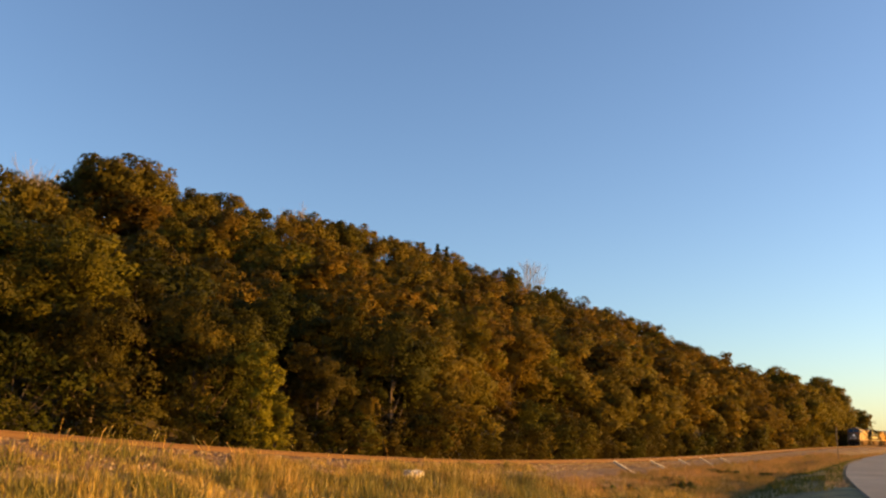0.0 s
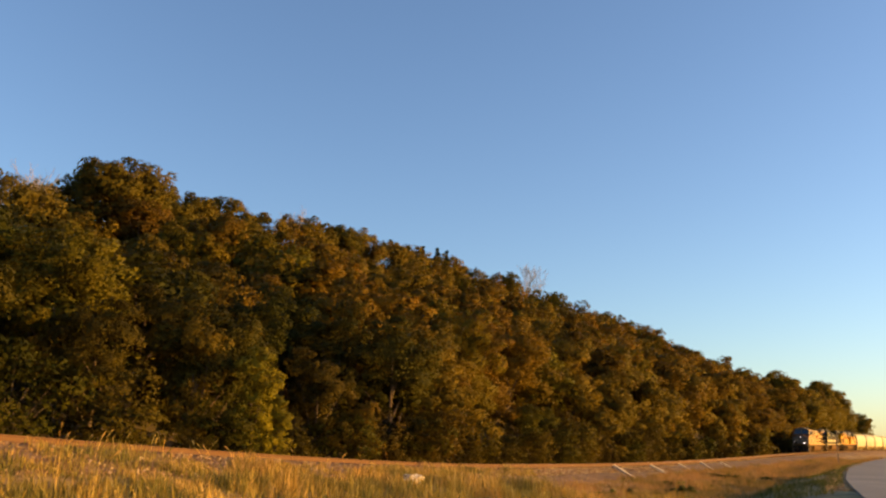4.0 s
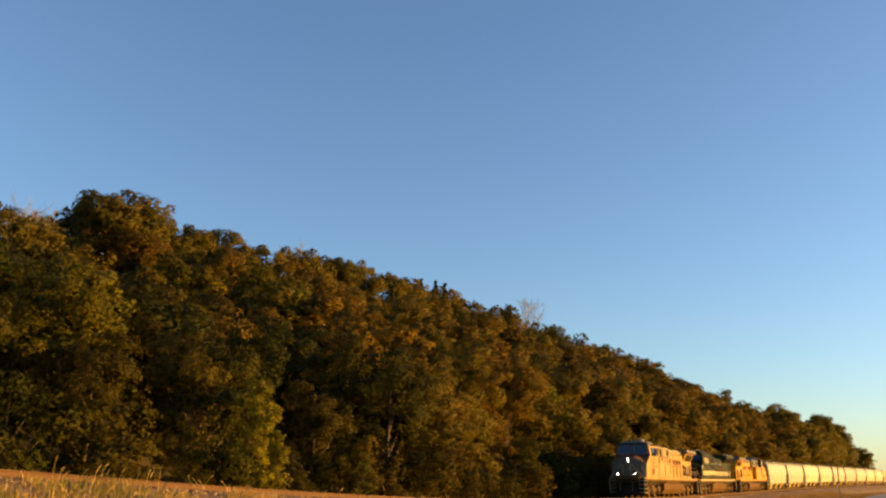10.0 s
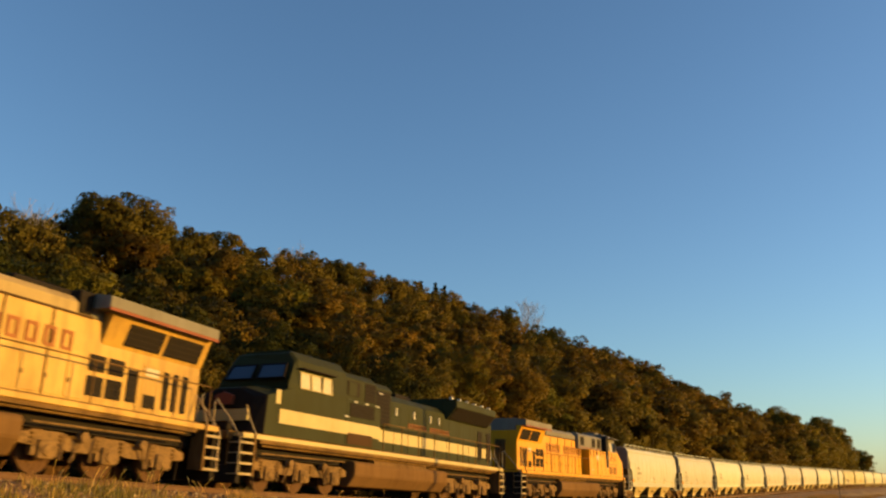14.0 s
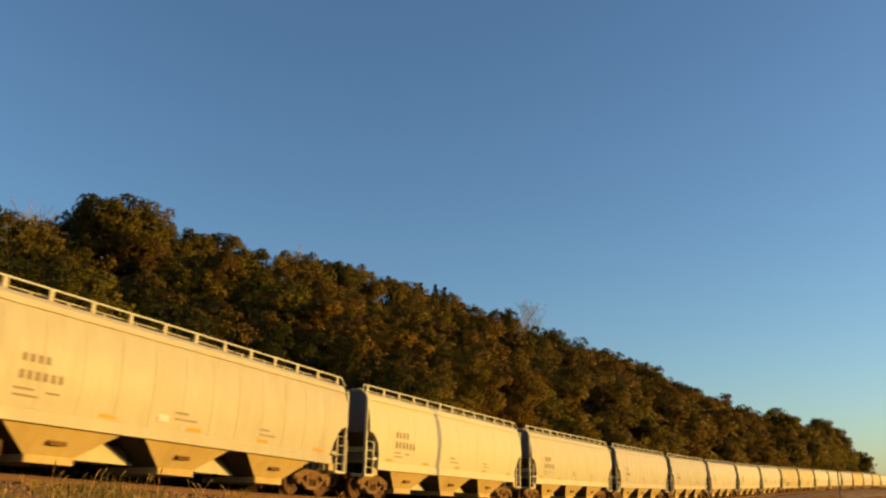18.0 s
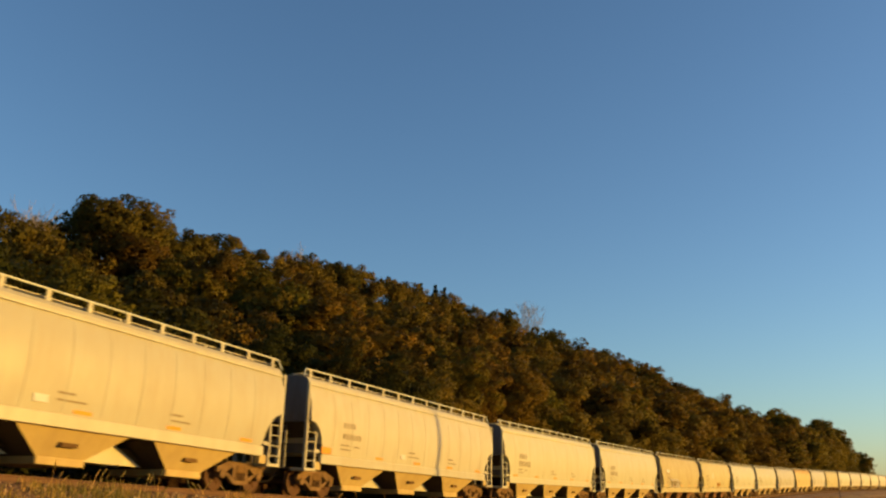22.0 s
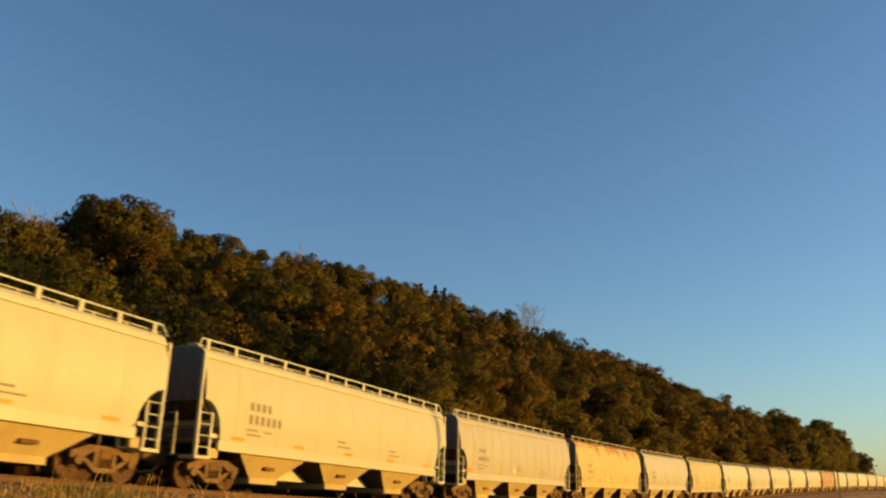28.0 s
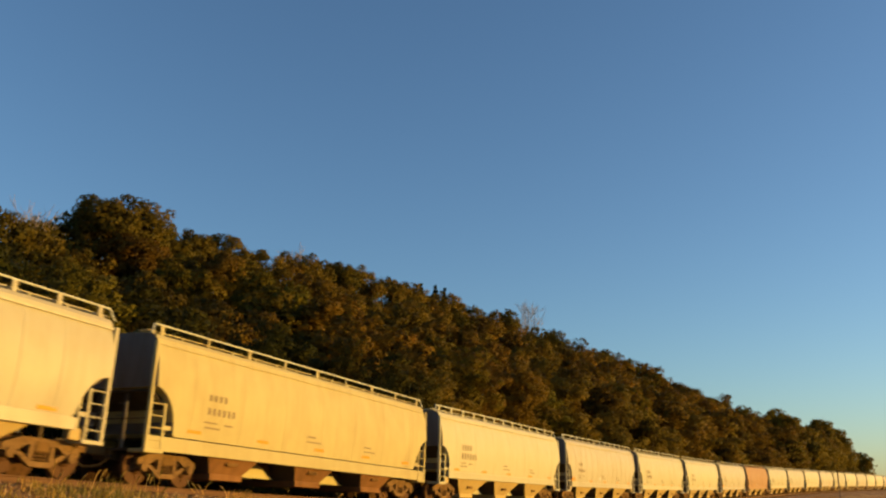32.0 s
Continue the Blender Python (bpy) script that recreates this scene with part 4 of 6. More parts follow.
# ---- locomotives ----


def loco_truck(parent, x):
    bm = box(x - 2.6, x + 2.6, -0.5, 0.5, 0.7, 1.05)
    truck = part("truck", bm, UNDER, parent)
    for y in (1.08, -1.08):
        k = 1 if y > 0 else -1
        bm = prism_y([(x - 2.8, 0.66), (x - 2.8, 0.86), (x - 2.35, 0.98), (x - 1.5, 0.98), (x - 1.25, 0.86), (x - 0.75, 0.86), (x - 0.5, 0.98), (x + 0.5, 0.98), (x + 0.75, 0.86),
                      (x + 1.25, 0.86), (x + 1.5, 0.98), (x + 2.35, 0.98), (x + 2.8, 0.86), (x + 2.8, 0.66), (x + 2.3, 0.62), (x + 1.6, 0.62), (x + 1.3, 0.56), (x + 0.65, 0.56), (x + 0.35, 0.62),
                      (x - 0.35, 0.62), (x - 0.65, 0.56), (x - 1.3, 0.56), (x - 1.6, 0.62), (x - 2.3, 0.62)], y - 0.08, y + 0.08)
        for c in (-1.95, 0.0, 1.95):
            for e in (-0.33, 0.33):  # pedestal legs on both sides of each journal
                box(x + c + e - 0.06, x + c + e + 0.06, y - 0.08, y + 0.08, 0.4, 0.66, bm)
        part("side_frame", bm, TRUCK, truck)
        part("brake_pipe", tube((x - 2.5, y + k * 0.16, 1.17), (x + 2.5, y + k * 0.16, 1.15), 0.025, 5), TRUCK, truck)
        for c in (-1.45, 0.5, 1.42):
            part("brake_hanger", tube((x + c, y + k * 0.1, 0.95), (x + c + 0.12, y + k * 0.12, 0.34), 0.04, 5), TRUCK, truck)
        for c in (-1.95, 0.0, 1.95):
            bm = box(x + c - 0.24, x + c + 0.24, *sorted((y, y + k * 0.16)), 0.34, 0.76)
            disc_y(x + c, 0.53, y + k * 0.16, y + k * 0.2, 0.15, 10, bm)
            part("journal_box", bm, TRUCK, truck, bevel=0.02)
            for e in (-0.42, 0.42):
                bm = bmesh.new()
                for j in range(3):
                    tube((x + c + e, y + k * 0.05, 0.66 + j * 0.1), (x + c + e, y + k * 0.05, 0.72 + j * 0.1), 0.09, 8, bm)
                part("coil_spring", bm, UNDER, truck)
        for c in (-1.0, 1.0):
            bm = disc_y(x + c, 0.92, y + k * 0.09, y + k * 0.3, 0.13, 10)
            tube((x + c, y + k * 0.22, 0.9), (x + c * 1.25, y + k * 0.14, 0.3), 0.035, 5, bm)
            part("brake_cylinder", bm, TRUCK, truck)
        part("sand_hose", tube((x + 2.75 * (1 if x > 0 else -1), y, 1.2), (x + 2.62 * (1 if x > 0 else -1), y, 0.12), 0.03, 5), BLACK, truck)
    for c in (-1.95, 0.0, 1.95):
        share("wheelset", LOCO_WHEELS, truck, pose(x + c, 0, 0.533))
    return truck


def walkway_rail(parent, x0, x1, y, mat, step=1.45):
    bm = tube((x0, y, 2.78), (x1, y, 2.78), 0.022, 6)
    for x in (x0, x1):
        tube((x, y, 2.78), (x, y, 1.7), 0.022, 6, bm)
    rail = part("walkway_rail", bm, mat, parent)
    n = max(1, int(abs(x1 - x0) / step))
    for i in range(1, n):
        x = x0 + (x1 - x0) * i / n
        part("stanchion", tube((x, y, 1.7), (x, y, 2.78), 0.02, 5), mat, rail)
    return rail


def corner_steps(parent, x, side, pale):
    """Steps in a well that is open outward, its back plate, and the grab irons of a corner."""
    k = 1 if x > 0 else -1
    bm = box(*sorted((x - k * 0.66, x - k * 0.72)), *sorted((side * 1.0, side * 1.5)), 0.45, 1.6)
    box(*sorted((x - k * 0.02, x - k * 0.66)), *sorted((side * 0.98, side * 1.02)), 0.45, 1.6, bm)
    steps = part("step_well", bm, UNDER, parent)
    part("well_post", box(*sorted((x - k * 0.65, x - k * 0.74)), *sorted((side * 1.47, side * 1.53)), 0.42, 1.72), UNDER, steps)
    for i in range(4):
        z = 0.46 + i * 0.31
        bm = box(*sorted((x, x - k * 0.66)), *sorted((side * 1.06, side * 1.5)), z, z + 0.035)
        box(*sorted((x, x - k * 0.66)), *sorted((side * 1.49, side * 1.515)), z - 0.02, z + 0.05, bm)
        part("step", bm, pale, steps)
    bm = tube((x - k * 0.02, side * 1.46, 0.5), (x - k * 0.02, side * 1.46, 1.55), 0.026, 6)
    tube((x - k * 0.02, side * 1.46, 1.55), (x - k * 0.05, side * 1.0, 2.1), 0.026, 6, bm)
    tube((x - k * 0.05, side * 1.0, 2.1), (x - k * 0.06, side * 0.42, 2.72), 0.026, 6, bm)
    tube((x - k * 0.06, side * 0.42, 2.72), (x - k * 0.06, side * 0.34, 2.66), 0.026, 6, bm)
    tube((x - k * 0.06, side * 0.34, 2.66), (x - k * 0.06, side * 0.34, 1.7), 0.026, 6, bm)
    part("grab_iron", bm, pale, parent)
    bm = tube((x - k * 0.7, side * 1.52, 1.7), (x - k * 0.62, side * 1.2, 2.35), 0.024, 6)
    tube((x - k * 0.62, side * 1.2, 2.35), (x - k * 0.6, side * 1.16, 2.6), 0.024, 6, bm)
    part("grab_iron", bm, pale, parent)


def window(parent, pts, mat_frame, thick, name="window", glass=None):
    """A pane and a raised frame round it. pts: four corners, in order, and thick: the way out."""
    out = Vector(thick)
    c = sum((Vector(p) for p in pts), Vector()) / 4
    inner = [Vector(p) for p in pts]
    outer = [c + (Vector(p) - c) * 1.13 for p in pts]
    bm = bmesh.new()
    a = [bm.verts.new(p + out * 1.3) for p in outer]
    b = [bm.verts.new(p + out * 1.3) for p in inner]
    d = [bm.verts.new(p - out) for p in outer]
    e = [bm.verts.new(p - out) for p in inner]
    for i in range(4):
        j = (i + 1) % 4
        bm.faces.new((a[i], a[j], b[j], b[i]))
        bm.faces.new((a[i], d[i], d[j], a[j]))
        bm.faces.new((b[i], b[j], e[j], e[i]))
    frame_ob = part(name, bm, mat_frame, parent)
    bm = loft([[p + out * 0.3 for p in inner], [p - out * 0.6 for p in inner]])
    part("pane", bm, glass or GLASS, frame_ob)
    return frame_ob


def grille(parent, x0, x1, y, z0, z1, side, slats=6):
    back = part("grille", box(x0, x1, *sorted((y, y + side * 0.012)), z0, z1), BLACK, parent, "dark louvred grille")
    for i in range(slats):
        z = z0 + (z1 - z0) * (i + 0.5) / slats
        part("slat", box(x0, x1, *sorted((y + side * 0.012, y + side * 0.035)), z - 0.012, z + 0.012), LOUVRE, back)


def lamp_disc(parent, x, y, z, r):
    housing = part("headlight", tube((x - 0.08, y, z), (x, y, z), r * 1.35, 12), BLACK, parent, "lit headlight")
    part("lens", tube((x, y, z), (x + 0.02, y, z), r, 12), LIGHT, housing)


def underbody(loco, sill, tank_mat, half=10.7):
    part("frame_sill", box(-half, half, -1.5, 1.5, 1.55, 1.7), sill, loco, bevel=0.015)
    # web is set back and coloured black to give the shadow gap under the sill
    part("sill_web", box(-half, half, -1.16, 1.16, 1.36, 1.55), BLACK, loco)
    for side in (1, -1):
        part("sill_flange", box(-half + 0.9, half - 0.9, *sorted((side * 1.40, side * 1.46)), 1.44, 1.55), UNDER, loco)
        part("sill_pipe", tube((-half + 1.2, side * 1.3, 1.4), (half - 1.2, side * 1.3, 1.38), 0.035, 6), UNDER, loco)
    part("deck", box(-half, half, -1.48, 1.48, 1.7, 1.73), UNDER, loco)
    part("underframe", box(-half + 0.4, half - 0.4, -0.9, 0.9, 1.05, 1.36), BLACK, loco)
    prof = [(-1.36, 1.24), (-1.46, 1.14), (-1.46, 0.72), (-1.15, 0.32), (1.15, 0.32), (1.46, 0.72), (1.46, 1.14), (1.36, 1.24)]
    part("fuel_tank", prism_x(prof, -4.0, 4.0), tank_mat, loco, "dust-coated fuel tank", bevel=0.04)
    for side in (1, -1):
        part("air_reservoir", tube((-3.5, side * 1.05, 1.36), (1.8, side * 1.05, 1.36), 0.12, 10), UNDER, loco)
    for x in (-6.9, 6.9):
        loco_truck(loco, x)
    for k in (1, -1):
        bm = box(*sorted((k * half, k * (half + 0.35))), -0.2, 0.2, 0.72, 1.05)
        box(*sorted((k * (half + 0.35), k * 11.15)), -0.24, 0.24, 0.68, 1.05, bm)
        part("coupler", bm, BLACK, loco, bevel=0.03)
        bm = prism_y([(k * (half - 0.12), 1.6), (k * half, 1.6), (k * (half + 0.1), 0.2), (k * (half - 0.1), 0.2)], -1.42, 1.42)
        loft([[(k * (half + 0.02), -1.35, 0.75), (k * (half + 0.02), 1.35, 0.75), (k * (half - 0.05), 1.35, 0.3), (k * (half - 0.05), -1.35, 0.3)],
              [(k * (half + 0.4), -0.05, 0.7), (k * (half + 0.4), 0.05, 0.7), (k * (half + 0.55), 0.05, 0.12), (k * (half + 0.55), -0.05, 0.12)]], bm)
        part("pilot", bm, BLACK, loco, "black pilot plate with a plough")
        for side in (1, -1):
            corner_steps(loco, k * (half + 0.12), side, STEP)


def safety_nose(loco, skin, x_cab, x_front, z_base, z_front, z_cab, hw, face, front, drop=0.6):
    """Safety nose: a raised middle, facets that fall to both sides, and cut-off front corners."""
    def section(x, half, z_mid, z_side, mid=0.5, pull=0.0):
        lean = lambda z: x - pull * (z - z_base) / (z_front - z_base)
        pts = [(-half, z_base), (-half, z_side), (-mid, z_mid), (mid, z_mid), (half, z_side), (half, z_base)]
        return [(lean(z), y, z) for y, z in pts]
    bm = loft([section(x_cab, hw, z_cab + 0.02, z_cab), section(x_front - 0.27, hw, z_front + 0.02, z_front - drop + 0.06, 0.5, 0.12),
               section(x_front, hw - 0.42, z_front - 0.04, z_front - drop, 0.45, 0.26)])
    ob = part("nose", bm, [skin, face, front], loco, bevel=0.02)
    for p in ob.data.polygons:
        if p.normal.x > 0.4:
            p.material_index = 2
        elif p.normal.z > 0.25:
            p.material_index = 1
    return ob


def letter_blocks(parent, x, y, z, size, count, gap, side, mat, skip=()):
    """Blocks the size of painted letters."""
    for i in range(count):
        if i in skip:
            continue
        c = x - side * i * gap
        w, t, ys = size * 0.33, size * 0.17, sorted((y, y + side * 0.024))
        bm = box(c - w, c - w + t, *ys, z - size / 2, z + size / 2)
        box(c - w + t, c + w, *ys, z + size / 2 - t, z + size / 2, bm)
        box(c + w - t, c + w, *ys, z - size / 2, z + size / 2 - t, bm)
        box(c - w + t, c + w - t, *ys, z - size / 2, z - size / 2 + t, bm)
        part("letter_block", bm, mat, parent)


def wide_cab_loco(skin, number, lit, label):
    """Six-axle freight locomotive with a wide nose and winged radiators."""
    loco = tagged(new("locomotive"), label, "locomotive", "locomotives of the freight train")
    underbody(loco, skin, TANK)
    # the lead nose's front and door carry their shade in the NOSE colour
    safety_nose(loco, skin, 8.6, 10.35, 1.73, 3.32, 3.52, 1.5, RUST_TOP if lit else skin, NOSE if lit else skin)
    # cab
    bm = loft([[(6.3, y, z) for y, z in ((-1.5, 1.73), (1.5, 1.73), (1.5, 3.5), (1.36, 4.4), (1.1, 4.62), (-1.1, 4.62), (-1.36, 4.4), (-1.5, 3.5))],
               [(8.25, y, z) for y, z in ((-1.5, 1.73), (1.5, 1.73), (1.5, 3.5), (1.36, 4.4), (1.1, 4.62), (-1.1, 4.62), (-1.36, 4.4), (-1.5, 3.5))],
               [(8.1 + (0.6 if z < 3.6 else 0.35 if z < 4.5 else 0.2), y, z) for y, z in ((-1.5, 1.73), (1.5, 1.73), (1.5, 3.5), (1.3, 4.36), (1.05, 4.58), (-1.05, 4.58), (-1.3, 4.36), (-1.5, 3.5))]])
    cab = part("cab", bm, [skin, GREY, FRONT], loco, bevel=0.02)
    # forward faces are darkened by colour to look shaded
    for p in cab.data.polygons:
        if p.normal.x > 0.35:
            p.material_index = 2
        elif p.center.z > (4.3 if lit else 3.55):
            p.material_index = 1
    part("cab_roof", loft([[(6.2, -1.15, 4.6), (8.4, -1.15, 4.56), (8.4, 1.15, 4.56), (6.2, 1.15, 4.6)], [(6.3, -0.95, 4.7), (8.2, -0.95, 4.67), (8.2, 0.95, 4.67), (6.3, 0.95, 4.7)]]), GREY, loco)
    for side in (1, -1):
        # windscreens, side windows, awning, door
        window(cab, [(8.70, side * 0.12, 3.62), (8.70, side * 1.25, 3.62), (8.50, side * 1.15, 4.28), (8.50, side * 0.12, 4.28)], GREY, (0.02, 0, 0.01), "windscreen")
        window(cab, [(7.55, side * 1.505, 3.48), (8.15, side * 1.505, 3.48), (8.15, side * 1.41, 4.12), (7.55, side * 1.41, 4.12)], GREY, (0, side * 0.012, 0))
        window(cab, [(6.8, side * 1.505, 3.48), (7.4, side * 1.505, 3.48), (7.4, side * 1.41, 4.12), (6.8, side * 1.41, 4.12)], GREY, (0, side * 0.012, 0), glass=GLASS if lit else CREAM_PALE)
        part("awning", prism_y([(6.3, 4.40), (8.2, 4.40), (8.2, 4.36), (6.3, 4.36)], *sorted((side * 1.34, side * 1.75))), GREY, cab)
        part("mirror", box(7.46, 7.5, *sorted((side * 1.52, side * 1.75)), 3.5, 4.1), GREY, cab)
        if lit:
            part("battery_box", box(6.4, 7.6, *sorted((side * 1.5, side * 1.53)), 1.9, 2.5), LOCKER, loco, "dull olive-grey hinged locker plate", bevel=0.008)
            part("locker_slot", box(7.45, 7.6, *sorted((side * 1.5, side * 1.536)), 1.98, 2.42), BLACK, loco)
            for z in (2.52, 2.62, 1.86):
                part("door_seam", box(6.3, 8.35, *sorted((side * 1.5, side * 1.512)), z - 0.01, z + 0.01), RUSTPLATE, loco)
            part("locker_door", box(7.85, 8.25, *sorted((side * 1.5, side * 1.525)), 1.85, 2.4), VENT, loco)
        if not lit:
            part("belt_line", box(1.75, 8.4, *sorted((side * 1.5, side * 1.508)), 2.56, 2.6), RED, loco)
        if number:
            words(number, 0.78, MARK_BROWN if lit else MARK_RED, cab, pose(7.55 if lit else 7.3, side * 1.506, 3.0, 90, 0, 180 if side > 0 else 0), "dark painted fleet number", 1.22)
        # equipment cabinet behind the cab
        part("cabinet_door", box(3.6, 6.0, *sorted((side * 1.5, side * 1.516)), 1.85, 3.25), skin, loco, bevel=0.006)
        part("cabinet_door", box(1.85, 3.4, *sorted((side * 1.5, side * 1.516)), 1.85, 3.25), skin, loco, bevel=0.006)
        grille(loco, 4.55, 5.3, side * 1.2, 3.62, 4.22, side)
        grille(loco, 3.3, 4.05, side * 1.2, 3.62, 4.22, side)
        grille(loco, 0.7, 1.5, side * 1.2, 3.65, 4.2, side, 4)
        part("red_stripe", box(0.4, 6.3, *sorted((side * 1.2, side * 1.21)), 3.5, 3.55), RUSTPLATE if lit else RED, loco)
        # hood doors, lettering, radiator intakes
        for i in range(11):
            x = 1.55 - i * 0.69
            door = part("hood_door", box(x - 0.63, x, *sorted((side * 0.98, side * 1.0)), 1.85, 3.0), skin, loco, bevel=0.006)
            part("latch", box(x - 0.1, x - 0.05, *sorted((side * 1.0, side * 1.02)), 2.2, 2.32), RUSTPLATE, door)
        letter_blocks(loco, 1.15 if side > 0 else -5.25, side * 0.985, 3.2, 0.5, 13, 0.53, side, MARK_RED, (5,))
        walkway_rail(loco, 1.6, -10.2, side * 1.47, UNDER)
        for x in (-6.0, -6.66):
            for z, tall in ((1.98, 0.5), (2.6, 0.42)):
                grille(loco, x - 0.54, x, side * 0.985, z, z + tall, side, 3)
        grille(loco, -7.72, -7.36, side * 0.985, 2.0, 2.85, side, 4)
        part("access_door", box(-8.56, -7.9, *sorted((side * 0.98, side * 1.0)), 1.85, 3.1), skin, loco, bevel=0.006)
        part("plate", box(-8.5, -8.0, *sorted((side * 1.0, side * 1.008)), 2.78, 3.0), CREAM_PALE, loco)
        grille(loco, -8.46, -8.0, side * 1.0, 1.92, 2.28, side, 2)
        for x in (-8.72, -9.1, -9.5):
            grille(loco, x - 0.22, x, side * 0.985, 1.95, 3.0, side, 5)
        part("radiator_wing", prism_x([(side * 0.9, 4.16), (side * 1.52, 4.16), (side * 1.54, 4.2), (side * 1.54, 4.47), (side * 0.9, 4.56)], -10.2, -5.9), GREY, loco)
        part("wing_soffit", prism_x([(side * 0.97, 3.3), (side * 1.3, 4.15), (side * 0.97, 4.15)], -10.2, -6.3), skin, loco)
        part("wing_edge", box(-10.2, -5.9, *sorted((side * 1.51, side * 1.555)), 4.10, 4.18), RED, loco)
        slope = lambda z, off: side * (0.97 + 0.33 * (z - 3.3) / 0.85 + off)
        for x0, x1 in ((-8.35, -7.0), (-9.95, -8.5)):
            face = [[(x, slope(z, off), z) for x, z in ((x0, 3.42), (x1, 3.42), (x1, 3.98), (x0, 3.98))] for off in (-0.02, 0.015)]
            intake = part("radiator_intake", loft(face), BLACK, loco, "dark radiator intake under the wing")
            for i in range(4):
                z = 3.49 + i * 0.14
                part("slat", prism_x([(slope(z, 0.01), z), (slope(z, 0.035), z - 0.01), (slope(z, 0.035), z + 0.015)], x0, x1), LOUVRE, intake)
        part("rain_gutter", box(-5.9, 0.3, *sorted((side * 0.98, side * 1.02)), 3.88, 3.93), RUSTPLATE, loco)
        for x in (0.9, -0.55, -1.9, -3.3, -4.7):
            part("hood_seam", box(x - 0.018, x + 0.018, *sorted((side * 0.98, side * 1.004)), 1.85, 3.9), RUSTPLATE, loco)
        for x, h in ((5.6, 0.5), (4.9, 0.32), (4.3, 0.4), (3.3, 0.3), (2.6, 0.45), (1.95, 0.4)):
            part("lifting_lug", box(x - 0.05, x + 0.05, *sorted((side * 1.5, side * 1.535)), 3.4 - h, 3.42), RUSTPLATE, loco)
        for x, z in ((5.9, 2.3), (4.2, 2.95), (2.2, 2.1), (6.2, 3.0)):
            part("grab_iron", box(x - 0.16, x + 0.16, *sorted((side * 1.53, side * 1.55)), z - 0.018, z + 0.018), WHITE, loco)
        for x in (5.4, 4.4, 3.5, 2.6):
            part("door_seam", box(x - 0.014, x + 0.014, *sorted((side * 1.5, side * 1.519)), 1.85, 3.3), RUSTPLATE, loco)
        # nose hardware
        lamp_housing = part("ditch_light", box(10.72, 10.98, side * 0.72 - 0.14, side * 0.72 + 0.14, 1.78, 2.08), BLACK, loco, bevel=0.02)
        part("lens", tube((10.98, side * 0.72, 1.93), (11.0, side * 0.72, 1.93), 0.06, 12), LIGHT if lit else GLASS, lamp_housing)
        if not lit:
            # solid black panel in place of a recess: the doorway's shade as colour
            part("cab_doorway", prism_y([(5.68, 2.3), (6.26, 2.3), (6.26, 4.5), (6.0, 4.56), (5.8, 4.5), (5.68, 4.3)], *sorted((side * 1.2, side * 1.52))), BLACK, loco, "black panel for the shaded doorway recess behind the cab")
            for x in (6.5, 7.5):
                part("vent_panel", box(x, x + 0.75, *sorted((side * 1.5, side * 1.53)), 1.9, 2.42), VENT, loco)
            part("emblem", loft([[(3.3, side * 1.52, 2.75), (3.75, side * 1.52, 2.75), (3.8, side * 1.52, 3.1), (3.25, side * 1.52, 3.1)],
                                 [(3.3, side * 1.53, 2.75), (3.75, side * 1.53, 2.75), (3.8, side * 1.53, 3.1), (3.25, side * 1.53, 3.1)]]), CREAM_PALE, loco, "small pale shield")
    part("equipment_cabinet", box(1.7, 6.3, -1.5, 1.5, 1.73, 3.42), skin, loco, bevel=0.02)
    part("inverter_housing", prism_x([(-1.2, 3.42), (1.2, 3.42), (1.2, 4.3), (0.95, 4.45), (-0.95, 4.45), (-1.2, 4.3)], 0.3, 6.3), HOUSING if lit else GREY, loco, bevel=0.02)
    part("long_hood", prism_x([(-0.98, 1.73), (0.98, 1.73), (0.98, 3.9), (-0.98, 3.9)], -10.2, 1.7), skin, loco, bevel=0.015)
    part("hood_roof", prism_x([(-0.98, 3.9), (0.98, 3.9), (0.98, 4.2), (0.78, 4.38), (-0.78, 4.38), (-0.98, 4.2)], -5.9, 0.3), HOUSING if lit else GREY, loco, bevel=0.015)
    part("radiator_top", box(-10.2, -5.9, -0.9, 0.9, 3.9, 4.56), GREY, loco, bevel=0.02)
    part("exhaust_pipe", box(-3.5, -3.0, -0.3, 0.3, 4.36, 4.7), RUSTPLATE, loco, bevel=0.02)
    part("exhaust_housing", box(-5.9, -3.6, -0.75, 0.75, 4.36, 4.52), BLACK, loco, bevel=0.03)
    part("silencer_cover", box(-5.88, -5.4, -1.0, 1.0, 3.95, 4.54), BLACK, loco, bevel=0.02)
    part("air_conditioner", box(6.4, 7.4, -0.5, 0.5, 4.66, 4.84), GREY, loco, bevel=0.03)
    horn = part("horn", tube((7.6, 0.7, 4.8), (8.05, 0.7, 4.83), 0.04, 8, None, 0.09), WHITE, loco)
    part("horn_bracket", box(7.58, 7.7, 0.66, 0.74, 4.66, 4.8), WHITE, horn)
    part("nose_door", loft([[(10.2, -0.34, 1.85), (10.2, 0.34, 1.85), (10.1, 0.34, 2.75), (10.1, -0.34, 2.75)],
                            [(10.37, -0.34, 1.85), (10.37, 0.34, 1.85), (10.21, 0.34, 2.75), (10.21, -0.34, 2.75)]]), NOSE if lit else skin, loco, bevel=0.01)
    part("anticlimber", box(10.5, 11.0, -1.1, 1.1, 1.5, 1.78), UNDER, loco, "heavy dusty platform over the coupler", bevel=0.03)
    part("hose_cluster", tube((10.98, 0.55, 1.3), (11.12, 0.5, 0.6), 0.04, 6, tube((10.98, -0.55, 1.3), (11.12, -0.5, 0.6), 0.04, 6)), UNDER, loco)
    part("cut_lever", tube((11.02, -1.05, 1.35), (11.02, 1.05, 1.35), 0.025, 6), UNDER, loco)
